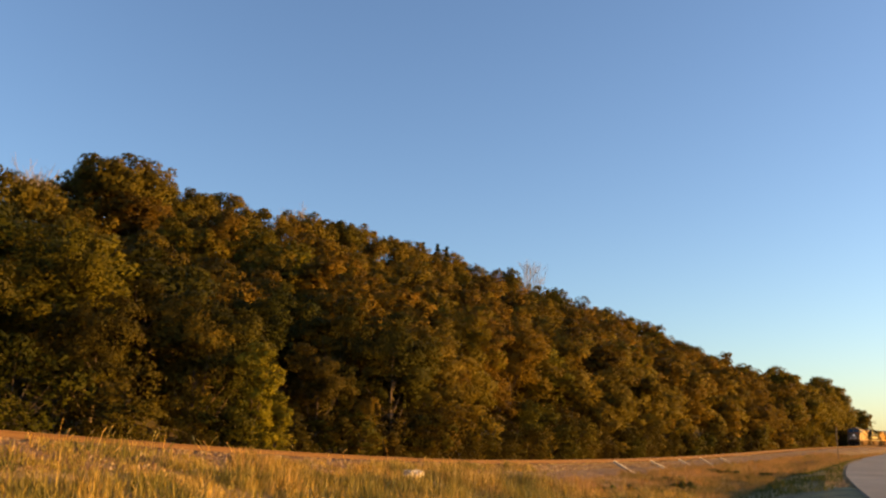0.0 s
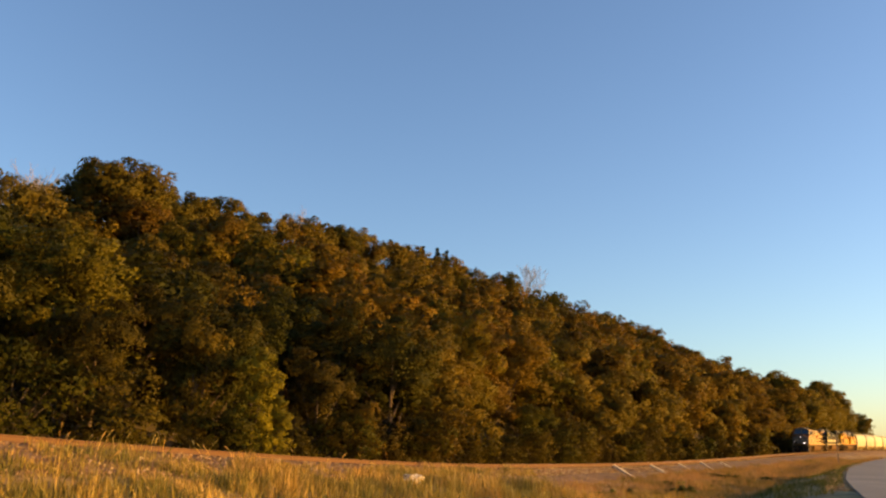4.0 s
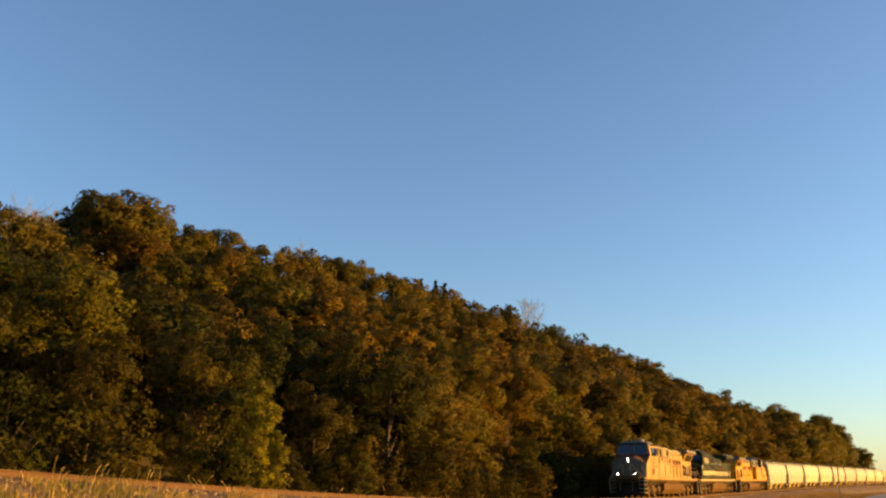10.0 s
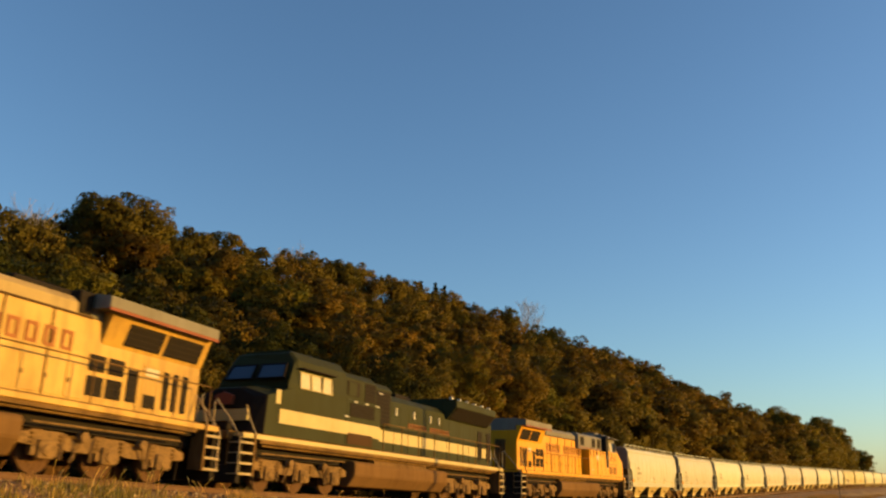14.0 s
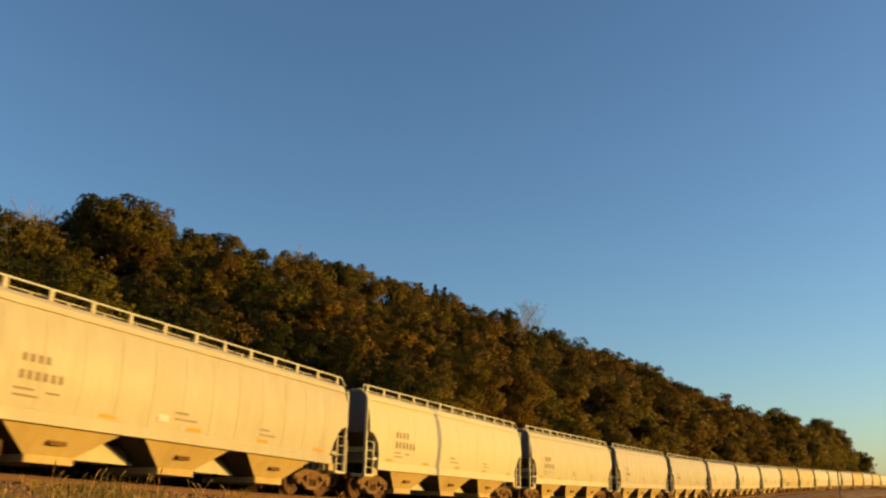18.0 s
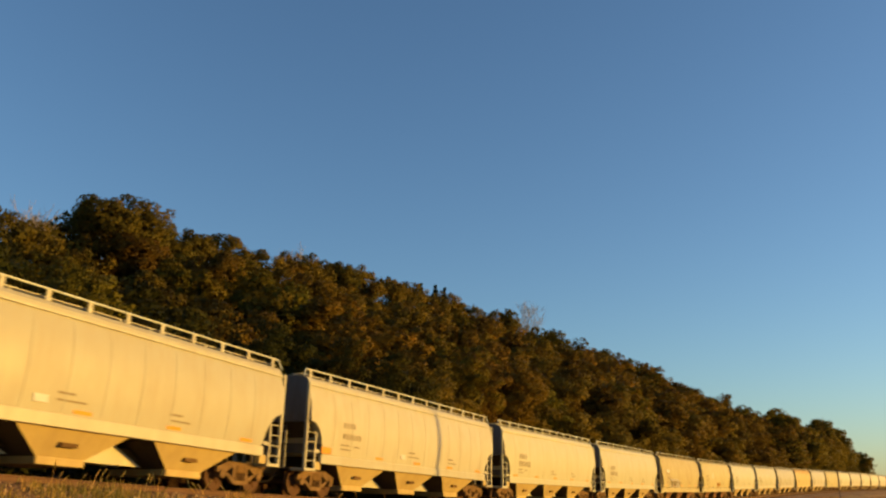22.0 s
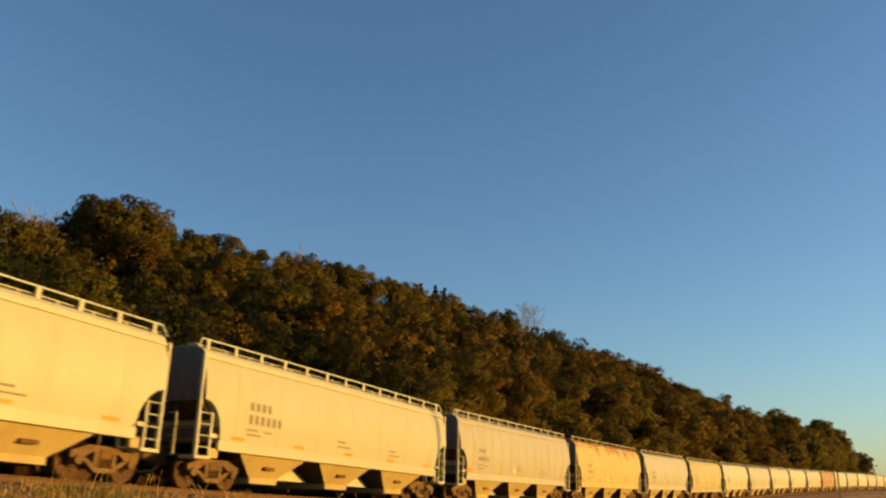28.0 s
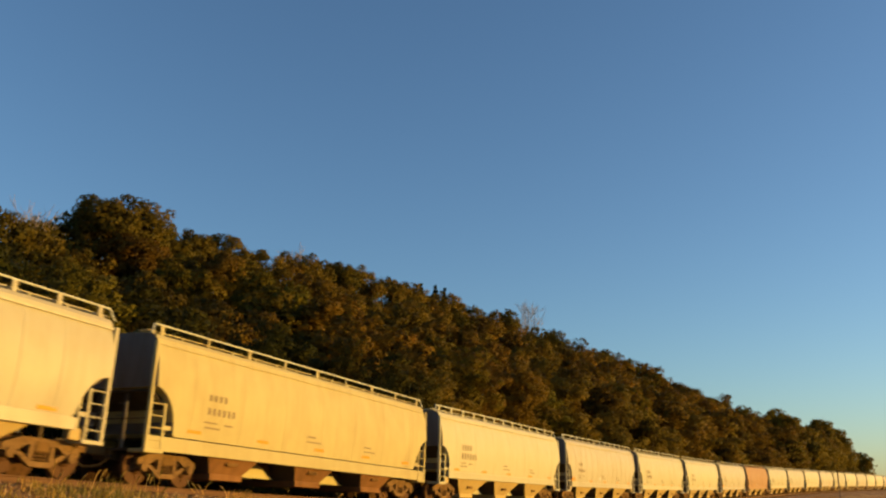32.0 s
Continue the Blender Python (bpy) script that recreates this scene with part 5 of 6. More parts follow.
    part("windscreen_band", box(8.1, 8.68, -1.47, 1.47, 3.52, 3.56), RED, loco)
    for z in (2.96, 3.16):
        if lit:
            lamp_disc(loco, 10.20 - (z - 2.9) * 0.16, 0.0, z, 0.048)
    part("rear_wall_ladder", box(-10.3, -10.2, -0.3, 0.3, 1.73, 3.4), UNDER, loco)
    return loco


def teardrop_loco(label):
    """Dark green six-axle locomotive with a cream band and flared radiators."""
    loco = tagged(new("locomotive"), label, "locomotive", "locomotives of the freight train")
    underbody(loco, CREAM, TANK)
    safety_nose(loco, GREEN, 7.9, 10.0, 1.73, 3.25, 3.5, 1.5, GREEN, BLACK, 0.35)
    bm = loft([[(4.9, y, z) for y, z in ((-1.52, 1.73), (1.52, 1.73), (1.52, 3.5), (1.4, 4.35), (1.1, 4.66), (-1.1, 4.66), (-1.4, 4.35), (-1.52, 3.5))],
               [(8.0, y, z) for y, z in ((-1.52, 1.73), (1.52, 1.73), (1.52, 3.5), (1.4, 4.35), (1.1, 4.66), (-1.1, 4.66), (-1.4, 4.35), (-1.52, 3.5))],
               [(8.0 + (0.55 if z < 3.6 else 0.1), y * 0.96, z * (1.0 if z < 3.6 else 0.985)) for y, z in ((-1.52, 1.73), (1.52, 1.73), (1.52, 3.5), (1.4, 4.35), (1.1, 4.66), (-1.1, 4.66), (-1.4, 4.35), (-1.52, 3.5))]])
    cab = part("cab", bm, GREEN, loco, bevel=0.02)
    part("cab_roof", prism_x([(-1.1, 4.64), (1.1, 4.64), (0.8, 4.76), (-0.8, 4.76)], 4.7, 7.9), GREEN, loco)
    for side in (1, -1):
        window(cab, [(8.50, side * 0.14, 3.72), (8.50, side * 1.2, 3.72), (8.24, side * 1.1, 4.2), (8.24, side * 0.14, 4.2)], BLACK, (0.03, 0, 0.01), "windscreen")
        for x in (6.0, 6.68, 7.36):
            window(cab, [(x, side * 1.53, 3.42), (x + 0.56, side * 1.53, 3.42), (x + 0.56, side * 1.475, 3.93), (x, side * 1.475, 3.93)], CREAM, (0, side * 0.03, 0), glass=CREAM_PALE)
        # band in cream and the green below it
        part("cream_band", box(2.4, 9.0, *sorted((side * 1.5, side * 1.535)), 2.14, 2.60), CREAM, loco)
        part("band_plate", box(3.0, 4.8, *sorted((side * 1.535, side * 1.545)), 1.8, 2.2), RUSTPLATE, loco)
        part("hood_band", box(-10.2, 2.4, *sorted((side * 1.0, side * 1.012)), 2.14, 2.60), CREAM, loco)
        letter_blocks(loco, -1.0 if side > 0 else -5.5, side * 1.006, 3.0, 0.2, 16, 0.26, side, MARK_RED, (7,))
        grille(loco, 2.9, 4.7, side * 1.52, 2.8, 3.3, side, 5)
        grille(loco, 2.5, 3.3, side * 1.3, 3.5, 4.2, side, 5)
        part("cabinet_window", box(3.7, 4.6, *sorted((side * 1.3, side * 1.325)), 3.6, 4.15), LOUVRE, loco)
        part("panel_door", box(3.95, 4.5, *sorted((side * 1.325, side * 1.335)), 3.62, 4.1), GREEN, loco)
        for x, z in ((4.3, 3.36), (3.5, 3.36), (2.7, 3.36), (4.9, 2.78), (2.45, 3.9)):
            part("grab_iron", box(x - 0.12, x + 0.12, *sorted((side * 1.525, side * 1.55)), z - 0.02, z + 0.02), WHITE, loco)
        grille(loco, 1.0, 2.3, side * 1.15, 2.8, 4.1, side, 8)
        walkway_rail(loco, 2.0, -10.2, side * 1.47, UNDER)
        for i in range(8):
            x = 0.6 - i * 0.8
            part("hood_door", box(x - 0.74, x, *sorted((side * 1.0, side * 1.008)), 2.72, 3.7), GREEN, loco, bevel=0.004)
        part("flared_radiator", prism_x([(side * 0.95, 3.65), (side * 1.1, 3.65), (side * 1.58, 4.2), (side * 1.58, 4.5), (side * 0.95, 4.6)], -9.4, -4.6), GREEN, loco)
        part("radiator_screen", loft([[(-9.3, side * 1.13, 3.68), (-4.7, side * 1.13, 3.68), (-4.7, side * 1.57, 4.17), (-9.3, side * 1.57, 4.17)],
                                      [(-9.3, side * 1.15, 3.66), (-4.7, side * 1.15, 3.66), (-4.7, side * 1.59, 4.15), (-9.3, side * 1.59, 4.15)]]), BLACK, loco)
        for x in (-8.4, -9.5):
            grille(loco, x - 0.55, x, side * 1.012, 2.0, 3.4, side, 6)
        for x in (0.2, -1.4, -3.0, -3.9):
            part("lifting_lug", box(x - 0.05, x + 0.05, *sorted((side * 1.008, side * 1.05)), 3.3, 3.6), WHITE, loco)
        for i in range(9):
            part("band_seam", box(1.6 - i * 1.28, 1.63 - i * 1.28, *sorted((side * 1.0, side * 1.016)), 1.8, 2.72), BLACK, loco)
        for i in range(6):
            part("roof_bracket", box(-9.0 + i * 0.9, -8.85 + i * 0.9, *sorted((side * 1.3, side * 1.45)), 4.5, 4.62), WHITE, loco)
        part("marker_panel", box(8.95, 9.2, *sorted((side * 1.5, side * 1.515)), 2.75, 3.2), CREAM, loco)
        part("ditch_light", box(10.62, 10.9, side * 0.85 - 0.14, side * 0.85 + 0.14, 1.78, 2.05), BLACK, loco, bevel=0.02)
        part("awning", box(5.9, 8.0, *sorted((side * 1.42, side * 1.68)), 4.04, 4.08), BLACK, cab)
        part("sun_blind", box(6.6, 6.66, *sorted((side * 1.53, side * 1.56)), 3.42, 3.93), GREEN, cab)
        part("air_tank", tube((-2.0, side * 1.25, 1.2), (2.5, side * 1.25, 1.2), 0.16, 10), UNDER, loco)
    part("nose_band", box(9.95, 10.03, -1.05, 1.05, 2.14, 2.5), CREAM, loco, "cream band across the nose")
    part("emblem", prism_x([(-0.3, 2.68), (0.3, 2.68), (0.36, 2.95), (0.0, 3.08), (-0.36, 2.95)], 9.85, 9.97), RED, loco, "small red shield")
    part("anticlimber", box(10.5, 10.95, -1.1, 1.1, 1.5, 1.76), UNDER, loco, bevel=0.03)
    part("equipment_cabinet", box(2.4, 4.9, -1.52, 1.52, 1.73, 3.42), GREEN, loco, bevel=0.02)
    part("cabinet_top", prism_x([(-1.3, 3.42), (1.3, 3.42), (1.3, 4.25), (1.0, 4.5), (-1.0, 4.5), (-1.3, 4.25)], 2.4, 4.9), GREEN, loco, bevel=0.02)
    part("dynamic_brake_housing", prism_x([(-1.15, 2.7), (1.15, 2.7), (1.15, 4.2), (0.9, 4.42), (-0.9, 4.42), (-1.15, 4.2)], 0.9, 2.4), GREEN, loco, bevel=0.02)
    part("long_hood", prism_x([(-1.0, 1.73), (1.0, 1.73), (1.0, 3.85), (0.7, 4.12), (-0.7, 4.12), (-1.0, 3.85)], -10.2, 2.4), GREEN, loco, bevel=0.02)
    part("radiator_top", box(-9.4, -4.6, -0.95, 0.95, 4.0, 4.6), GREEN, loco, bevel=0.02)
    part("exhaust_silencer", box(-2.2, -0.8, -0.4, 0.4, 4.1, 4.36), BLACK, loco, bevel=0.02)
    part("antenna_plate", box(5.6, 6.4, -0.5, 0.5, 4.74, 4.84), WHITE, loco, bevel=0.01)
    part("antenna_plate", box(7.0, 7.5, -0.3, 0.6, 4.74, 4.82), WHITE, loco, bevel=0.01)
    return loco


# ---- the train: its order, and where each one stands on the line ----
SPEED = 18.644  # metres a second at 13 s; it changes slowly
PLACE = (54.416, -18.644, -0.02182, -0.000239, 0.0000592)  # the joint behind the third locomotive, in powers of the seconds after 13 s
CAR = 17.924


def joint(t):
    held = float(np.interp(t, [12.5, 14.0, 15.0, 16.0, 17.0, 18.0, 19.5], [0.0, 0.15, 0.3, 0.42, 0.42, 0.12, 0.0]))  # a slight surge as the slack runs in
    return held + sum(k * (t - 13.0) ** i for i, k in enumerate(PLACE))


def ride(offset, t, base):
    """Pose of a car whose middle lies offset metres behind the joint, borne by two trucks base metres from its middle."""
    s = joint(t) + offset
    a, b = Vector([float(v) for v in spot(s - base, 0)]), Vector([float(v) for v in spot(s + base, 0)])
    d = a - b
    return pose(*((a + b) / 2), 0, -math.degrees(math.atan2(d.z, d.to_2d().length)), math.degrees(math.atan2(d.y, d.x)))


TRAIN = []  # thing, offset, truck base, turned about
TRAIN.append((wide_cab_loco(YELLOW, "727", True, "yellow and grey freight locomotive with lit headlights leading a train"), -58.0, 6.9, False))
TRAIN.append((teardrop_loco("dark green freight locomotive with a cream side band"), -35.4, 6.9, False))
TRAIN.append((wide_cab_loco(YELLOW_DEEP, "7854", False, "bright yellow freight locomotive coupled with its cab rearward"), -11.2, 6.9, True))
STOCK = {
    "white": hopper_car(CAR_WHITE, False, 1, "smooth off-white covered hopper car"),
    "grey": hopper_car(CAR_GREY, True, 2, "light grey covered hopper car with ribbed sides"),
    "tan": hopper_car(CAR_TAN, False, 3, "stained cream covered hopper car with paint scrawls", True),
    "old": hopper_car(CAR_OLD, False, 6, "weathered cream covered hopper car with deep sills", True),
    "rust": hopper_car(CAR_RUST, True, 4, "yellowish covered hopper car with rust along the roof"),
    "pink": hopper_car(CAR_PINK, True, 5, "faded red-brown covered hopper car"),
}
ORDER = ["grey", "grey", "white", "white", "grey", "grey", "grey", "white", "white", "tan", "old", "white", "white", "grey", "rust", "grey", "old", "white",
         "grey", "white", "white", "grey", "pink", "white", "grey", "white", "grey", "white", "white", "grey", "white", "white", "grey", "white", "white", "grey", "white"]
# paint scrawls low on one cream car: pale fill, dark outline, and a pale board above
rng = random.Random(8)
skin = next(o for o in STOCK["tan"].children if o.name.startswith("body"))
def stroke(bm, pts, r):
    pts = [(x, side_y(z) + 0.012, low(z)) for x, z in pts]
    for p, q in zip(pts, pts[1:]):
        tube(p, q, r, 5, bm)
dark, pale = bmesh.new(), bmesh.new()
for edge, level in ((1, 2.22), (-1, 1.52)):  # a jagged pale rim above and below
    rim = [(5.0 - i * 0.23, level + edge * rng.uniform(-0.16, 0.1)) for i in range(19)]
    stroke(pale, rim, 0.034)
    stroke(dark, [(x, z - edge * 0.06) for x, z in rim], 0.016)
for i in range(6):
    x = 4.75 - i * 0.68
    pts = [(x + rng.uniform(-0.1, 0.1), 2.12), (x - 0.16, 1.62), (x - 0.3 + rng.uniform(-0.08, 0.08), 2.0), (x - 0.44, 1.66), (x - 0.2, 1.84)]
    stroke(dark, pts[:4] if i % 2 else pts, 0.022)
    if i in (1, 3, 4):
        stroke(pale, [(px - 0.07, pz - 0.03) for px, pz in pts[1:]], 0.045)
part("scrawl", dark, MARK, skin, "dark outlined paint scrawl")
part("scrawl", pale, SCRAWL, skin, "pale paint scrawl edge")
c = side_y(2.95) + 0.01
part("number_board", box(5.2, 6.2, c - 0.04, c + 0.004, low(2.85), low(3.15)), WHITE, skin, "white repainted patch")
taken = set()
for i, kind in enumerate(ORDER):
    src = STOCK[kind]
    car = src if kind not in taken else copy_thing(src, Matrix())
    taken.add(kind)
    TRAIN.append((car, (i + 0.5) * CAR - 0.2, 6.85, False))
# a yellow scrawl and a fresh patch on the first of the other deep-silled cars
skin = next(o for o in STOCK["old"].children if o.name.startswith("body"))
bm = bmesh.new()
for i in range(4):
    x = 0.2 - i * 0.55
    stroke(bm, [(x, 1.6), (x + 0.25, 2.05 + 0.1 * (i % 2)), (x - 0.2, 1.85), (x + 0.1, 1.55)], 0.02)
part("scrawl", bm, REFLECT, skin, "thin yellow paint scrawl")
c = side_y(2.9) + 0.006
part("repaint_patch", box(2.0, 3.1, c - 0.04, c + 0.003, low(2.55), low(3.2)), CAR_WHITE, skin, "paler repainted patch")

# ---- verge: stones, thrown-out ties, post, grass ----


def stone_mesh(count, s0, s1, q0, q1, size, seed, name, height, mat, beside=None):
    r = np.random.default_rng(seed)
    verts, faces = [], []
    for i in range(count):
        s, q = r.uniform(s0, s1), r.uniform(q0, q1)
        q += float(beside(s)) if beside else 0.0
        x, y, _ = spot(s, q)
        c = np.array((float(x), float(y), height(s, q) + size * 0.15))
        k = size * r.uniform(0.5, 1.25)
        dirs = np.array([(1, 0, 0), (-1, 0, 0), (0, 1, 0), (0, -1, 0), (0, 0, 1), (0, 0, -0.6)]) * k * r.uniform(0.6, 1.2, (6, 1)) + r.normal(size=(6, 3)) * k * 0.2
        b = len(verts)
        verts += [tuple(map(float, c + d)) for d in dirs]
        for f in ((0, 2, 4), (2, 1, 4), (1, 3, 4), (3, 0, 4), (2, 0, 5), (1, 2, 5), (3, 1, 5), (0, 3, 5)):
            faces.append(tuple(b + j for j in f))
    return raw(name, verts, faces, mat)


tagged(new("loose_stones", stone_mesh(9000, -38, 45, 1.5, 4.0, 0.05, 3, "loose_stones", bed_z, STONE)), "pale crushed stones loose on the ballast shoulder", "ballast", kind="stuff")

tagged(new("road_gravel", stone_mesh(5000, 8, 110, -1.1, 0.25, 0.035, 5, "road_gravel", lambda s, q: float(road_z(s)) - 0.05, STONE, road_edge)), "pale gravel spilled along the road's edge", "gravel", kind="stuff")


def grass_mesh(name, count, s0, s1, q0, q1, low, high, seed, width=0.012, keep=None, height=rough_ground, mat=None):
    r = np.random.default_rng(seed)
    s, q = r.uniform(s0, s1, count), r.uniform(q0, q1, count)
    clear_of_rock = (np.hypot((s + 5.2) * 0.7, q - 5.2) > 0.75)
    s, q = s[clear_of_rock], q[clear_of_rock]
    if keep:
        ok = np.array([keep(a, b) for a, b in zip(s, q)])
        s, q = s[ok], q[ok]
    n = len(s)
    x, y, _ = spot(s, q)
    z = np.array([height(a, b) for a, b in zip(s, q)]) - 0.03
    clump = np.array([noise.noise((a * 0.4, b * 0.4, 9.0)) + 0.8 * noise.noise((a * 1.3, b * 1.3, 2.0)) for a, b in zip(s, q)])
    h = r.uniform(low, high, n) ** 1.3 * np.clip(0.85 + 1.1 * clump, 0.3, 1.6)
    turn, lean = r.uniform(0, 6.283, n), r.uniform(0.1, 0.6, n) * h
    w = width * r.uniform(0.6, 1.4, n)
    ux, uy = np.cos(turn), np.sin(turn)
    lx, ly = np.cos(turn + 1.3), np.sin(turn + 1.3)
    p0 = np.stack([x - ux * w, y - uy * w, z], 1)
    p1 = np.stack([x + ux * w, y + uy * w, z], 1)
    p2 = np.stack([x + lx * lean * 0.35 + ux * w * 0.8, y + ly * lean * 0.35 + uy * w * 0.8, z + h * 0.6], 1)
    p3 = np.stack([x + lx * lean * 0.35 - ux * w * 0.8, y + ly * lean * 0.35 - uy * w * 0.8, z + h * 0.6], 1)
    p4 = np.stack([x + lx * lean, y + ly * lean, z + h], 1)
    verts = np.stack([p0, p1, p2, p3, p4], 1).reshape(-1, 3)
    b = np.arange(n) * 5
    faces = [(i, i + 1, i + 2, i + 3) for i in b.tolist()] + [(i + 3, i + 2, i + 4) for i in b.tolist()]
    return raw(name, verts.tolist(), faces, mat or GRASS)


tagged(new("dry_grass", grass_mesh("dry_grass", 72000, -36, 3, 3.4, 14.0, 0.24, 0.66, 21, 0.0095, lambda s, q: q > 4.6 + 0.8 * noise.noise((s * 0.6, 0, 5)))), "tall dry golden grass on the verge", "grass", kind="stuff")
tagged(new("dry_grass", grass_mesh("dry_grass", 52000, -3, 40, 3.4, 13.5, 0.16, 0.5, 27, 0.0085, lambda s, q: q > float(np.interp(s, [-3, 8], [4.4, 6.0])) + 0.8 * noise.noise((s * 0.6, 0, 5)), mat=BROWN_GRASS)), "low fuzzy pinkish-brown grass on the verge", "grass", kind="stuff")
tagged(new("dry_grass", grass_mesh("dry_grass", 26000, -36, -2, 3.2, 5.2, 0.2, 0.46, 24, 0.0085)), "dense tall dry grass at the foot of the ballast", "grass", kind="stuff")
tagged(new("dry_grass", grass_mesh("dry_grass", 22000, -34, 10, 2.0, 3.7, 0.16, 0.42, 25, 0.008, lambda s, q: noise.noise((s * 0.5, q * 0.7, 1.0)) + 0.5 * (q - 2.6) > -0.1, bed_z, GRASS)), "low dry grass grown into the ballast shoulder", "grass", kind="stuff")
tagged(new("dry_grass", grass_mesh("dry_grass", 44000, 34, 150, 5.8, 14.5, 0.2, 0.6, 22, 0.016, mat=BROWN_GRASS)), "dry golden grass beside the ballast", "grass", kind="stuff")
tagged(new("dry_grass", grass_mesh("dry_grass", 9000, -40, 200, -5.6, -3.6, 0.2, 0.6, 23, 0.015)), "thin dry grass along the far side of the track", "grass", kind="stuff")

tagged(new("green_grass", grass_mesh("green_grass", 46000, 6, 125, 9.0, 17.2, 0.1, 0.4, 26, 0.011, lambda s, q: 9.2 + 0.9 * noise.noise((s * 0.3, 0, 4)) < q < float(road_edge(s)) - 0.15 - 0.5 * abs(noise.noise((s * 1.5, 0, 8))), mat=GREEN_GRASS)), "short green grass on the slope below the road", "grass", kind="stuff")


def weed_clump(s, q, wide, tall, seed):
    """A low, dark, leafy weed among the grass."""
    r = random.Random(seed)
    lobes = [((r.uniform(-wide, wide), r.uniform(-wide, wide), r.uniform(0.2, 0.8) * tall), (wide * 0.45, wide * 0.45, tall * 0.3)) for _ in range(7)]
    thing = tagged(new("weed"), "low dark olive weed among the dry grass", "weed", "weeds on the verge")
    x, y, _ = spot(s, q)
    thing.location = (float(x), float(y), rough_ground(s, q) - 0.05)
    bm = bmesh.new()
    for c, _ in lobes:
        tube((0, 0, -0.05), c, 0.012, 4, bm, 0.005)
    part("stems", bm, BARK, thing)
    share("crown", leaf_mesh("crown", GREEN_GRASS, lobes, 420, 0.05, seed, 10, 0.5), thing)


rng = random.Random(58)
for i in range(26):
    s = rng.uniform(-14, 40)
    weed_clump(s, rng.uniform(8.0, 11.5), rng.uniform(0.35, 0.7), rng.uniform(0.22, 0.42), 700 + i)


def seed_stalks(name, count, s0, s1, q0, q1, low, high, seed):
    """Tall stalks with feathery seed heads."""
    r = random.Random(seed)
    bm = bmesh.new()
    for i in range(count):
        s, q = r.uniform(s0, s1), r.uniform(q0, q1)
        x, y, _ = spot(s, q)
        b = Vector((float(x), float(y), rough_ground(s, q) - 0.03))
        h, a, l = r.uniform(low, high), r.uniform(0, 6.28), r.uniform(0.08, 0.3)
        mid, tip = b + Vector((math.cos(a) * l * 0.4, math.sin(a) * l * 0.4, h * 0.7)), b + Vector((math.cos(a) * l, math.sin(a) * l, h))
        tube(b, mid, 0.006, 3, bm, 0.005)
        tube(mid, tip, 0.005, 3, bm, 0.004)
        end = tip + Vector((math.cos(a) * 0.12, math.sin(a) * 0.12, 0.10))
        tube(tip - (tip - mid) * 0.15, (tip + end) / 2, 0.006, 4, bm, 0.016)
        tube((tip + end) / 2, end, 0.016, 4, bm, 0.003)
    me = bpy.data.meshes.new(name)
    bm.to_mesh(me)
    bm.free()
    me.materials.append(GRASS)
    return new(name, me)


tagged(seed_stalks("grass_stalks", 170, -34, 6, 3.8, 9.5, 0.5, 0.9, 31), "tall pale grass stalks with feathery seed heads", "grass", kind="stuff")
tagged(seed_stalks("grass_stalks", 26, -20.5, -16, 4.6, 6.2, 1.0, 1.3, 32), "tuft of tall pale grass with seed heads beside the track", "grass", kind="stuff")

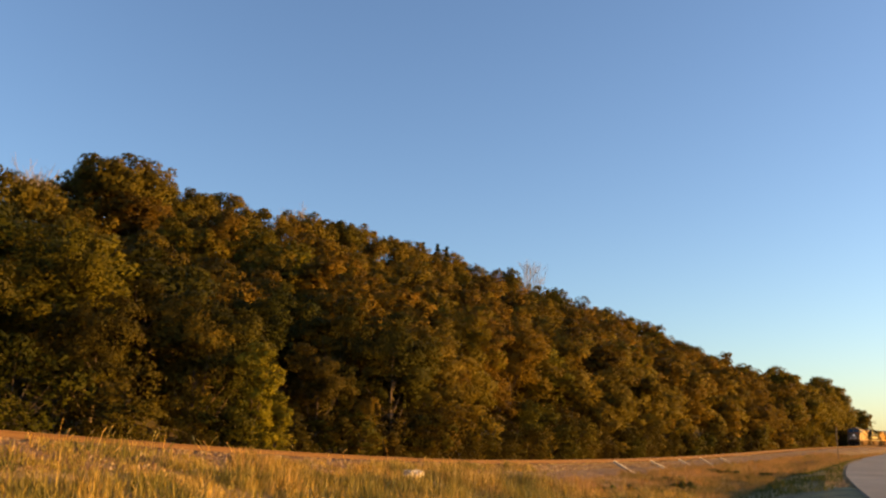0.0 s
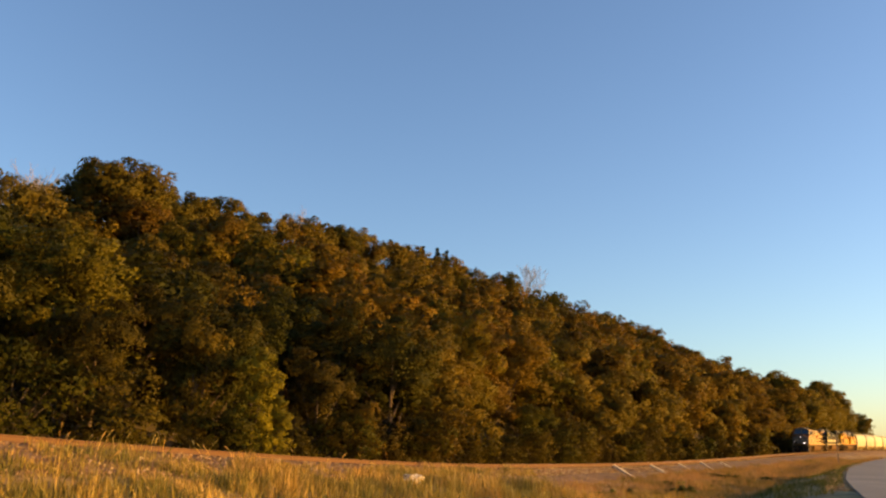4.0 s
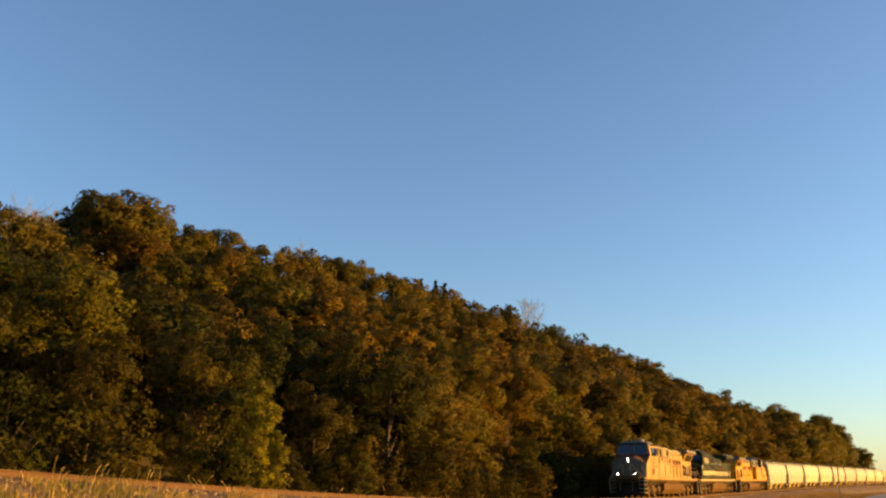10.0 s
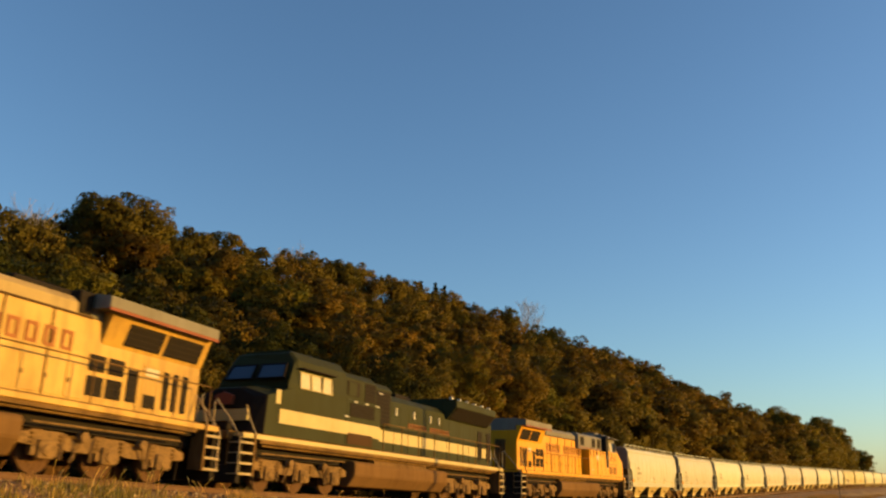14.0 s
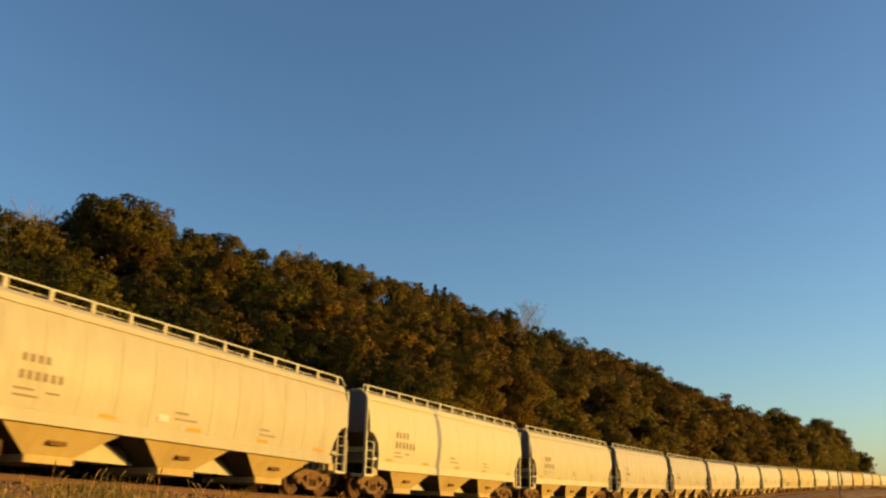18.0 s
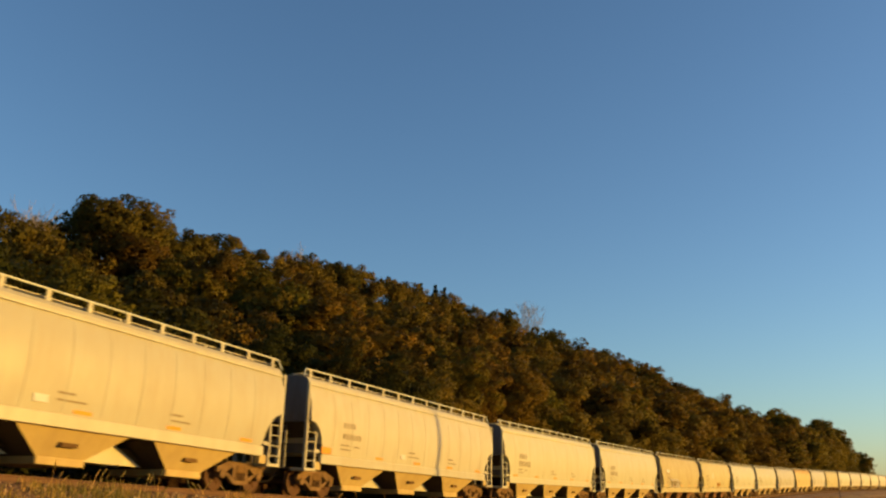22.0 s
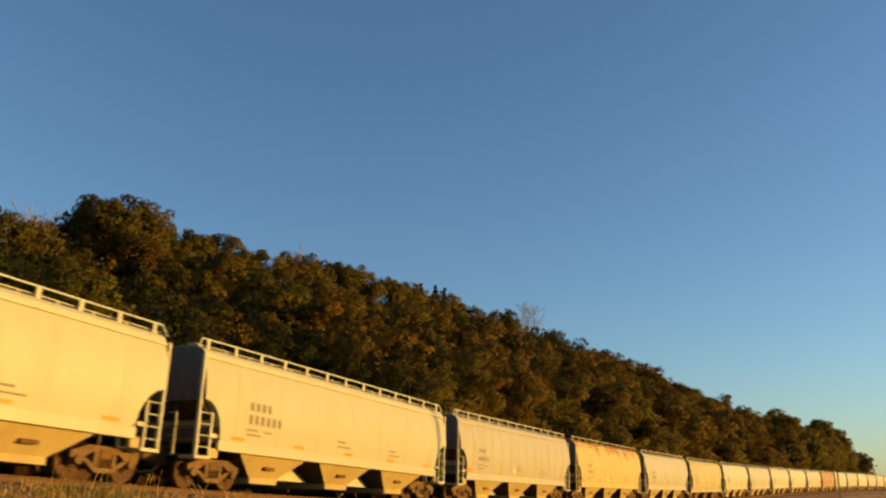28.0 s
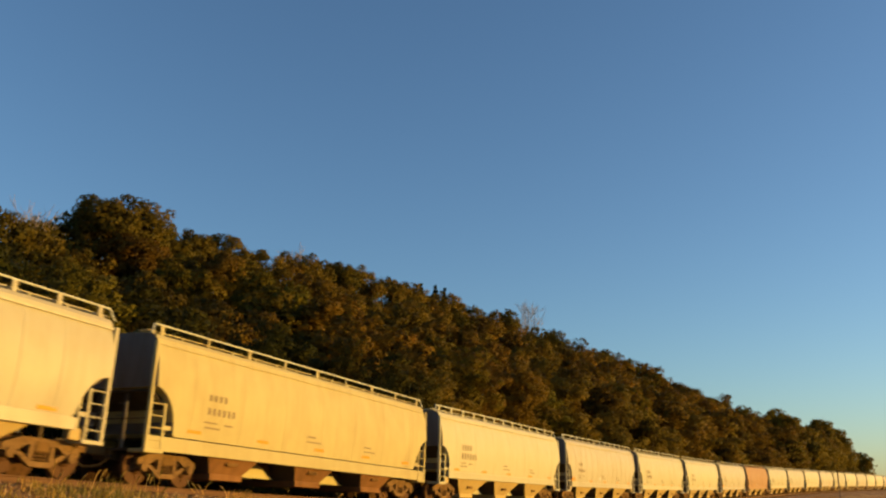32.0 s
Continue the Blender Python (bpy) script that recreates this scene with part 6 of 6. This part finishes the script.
for s, q, turn, length in ((20.5, 5.6, 8, 2.1), (31.5, 5.2, -6, 2.2), (41, 5.1, 4, 2.0), (50, 5.0, 12, 1.9), (60, 5.0, -8, 1.9)):
    bm = box(-0.1, 0.1, -length / 2, length / 2, -0.07, 0.07)
    bmesh.ops.bevel(bm, geom=bm.edges[:], offset=0.02, segments=1, affect="EDGES")
    ob = mesh_object("discarded_tie", bm, TIE_PALE)
    x, y, _ = spot(s, q)
    up = Vector((0.44, -0.37, 0.82)).normalized()
    along = Vector((math.sin(radians(100 + turn)), math.cos(radians(100 + turn)), 0))
    along = (along - up * along.dot(up)).normalized()
    m = Matrix((along.cross(up), along, up)).transposed().to_4x4()
    ob.matrix_world = Matrix.Translation((float(x), float(y), bed_z(s, q) + 0.11)) @ m
    tagged(ob, "bleached old tie lying on the ballast slope", "railway tie", "discarded ties")


def boulder(s, q, r, seed):
    bm = bmesh.new()
    bmesh.ops.create_icosphere(bm, subdivisions=3, radius=r)
    for v in bm.verts:
        n = noise.noise(v.co * (1.6 / r) + Vector((seed, 0, 0)))
        v.co *= 1 + 0.45 * n
        v.co.z *= 0.62
        v.co.x *= 1.5
    ob = mesh_object("boulder", bm, ROCK)
    ob.matrix_world = on_line(s, q) @ Matrix.Translation((0, 0, rough_ground(s, q) - float(rail_z(s)) + r * 0.45))
    return tagged(ob, "pale weathered boulder half sunk in the grass", "boulder")


boulder(-5.2, 4.7, 0.32, 2)

post = tagged(new("marker_post"), "thin grey wooden marker post in the grass", "post")
px, py, _ = spot(96, 12.45)
post.location = (float(px), float(py), ground_z(96, 12.45))
part("shaft", tube((0, 0, -0.3), (0, 0, 4.3), 0.09, 8, None, 0.08), WOODPOLE, post)
part("cap", box(-0.1, 0.1, -0.1, 0.1, 4.28, 4.36), WOODPOLE, post)

pole = tagged(new("utility_pole"), "tall grey wooden utility pole beyond the road", "pole")
pole.location = (34.0, 41.3, -1.9)
part("shaft", tube((0, 0, -0.5), (0, 0, 10.5), 0.14, 10, None, 0.1), WOODPOLE, pole)
part("crossarm", box(-0.06, 0.06, -1.1, 1.1, 9.7, 9.82), WOODPOLE, pole)


def motions():
    """The train rolls along the line at a nearly even speed, and its wheels turn with it."""
    for place, (thing, offset, base, about) in enumerate(TRAIN):
        turn = pose(0, 0, 0, 0, 0, 180) if about else Matrix()
        walk(thing, [(t, ride(offset, t, base) @ turn) for t in range(0, 33)])
        for truck in thing.children if place < 23 else ():  # the cars behind stay far off
            for axle in truck.children:
                if axle.name.startswith("wheelset"):
                    x, y, z = axle.location
                    step = math.degrees(SPEED / FPS / z) * (-1 if about else 1)
                    walk(axle, [(k / FPS, pose(x, y, z, 0, step * k, 0)) for k in range(32 * FPS + 1)])


motions()
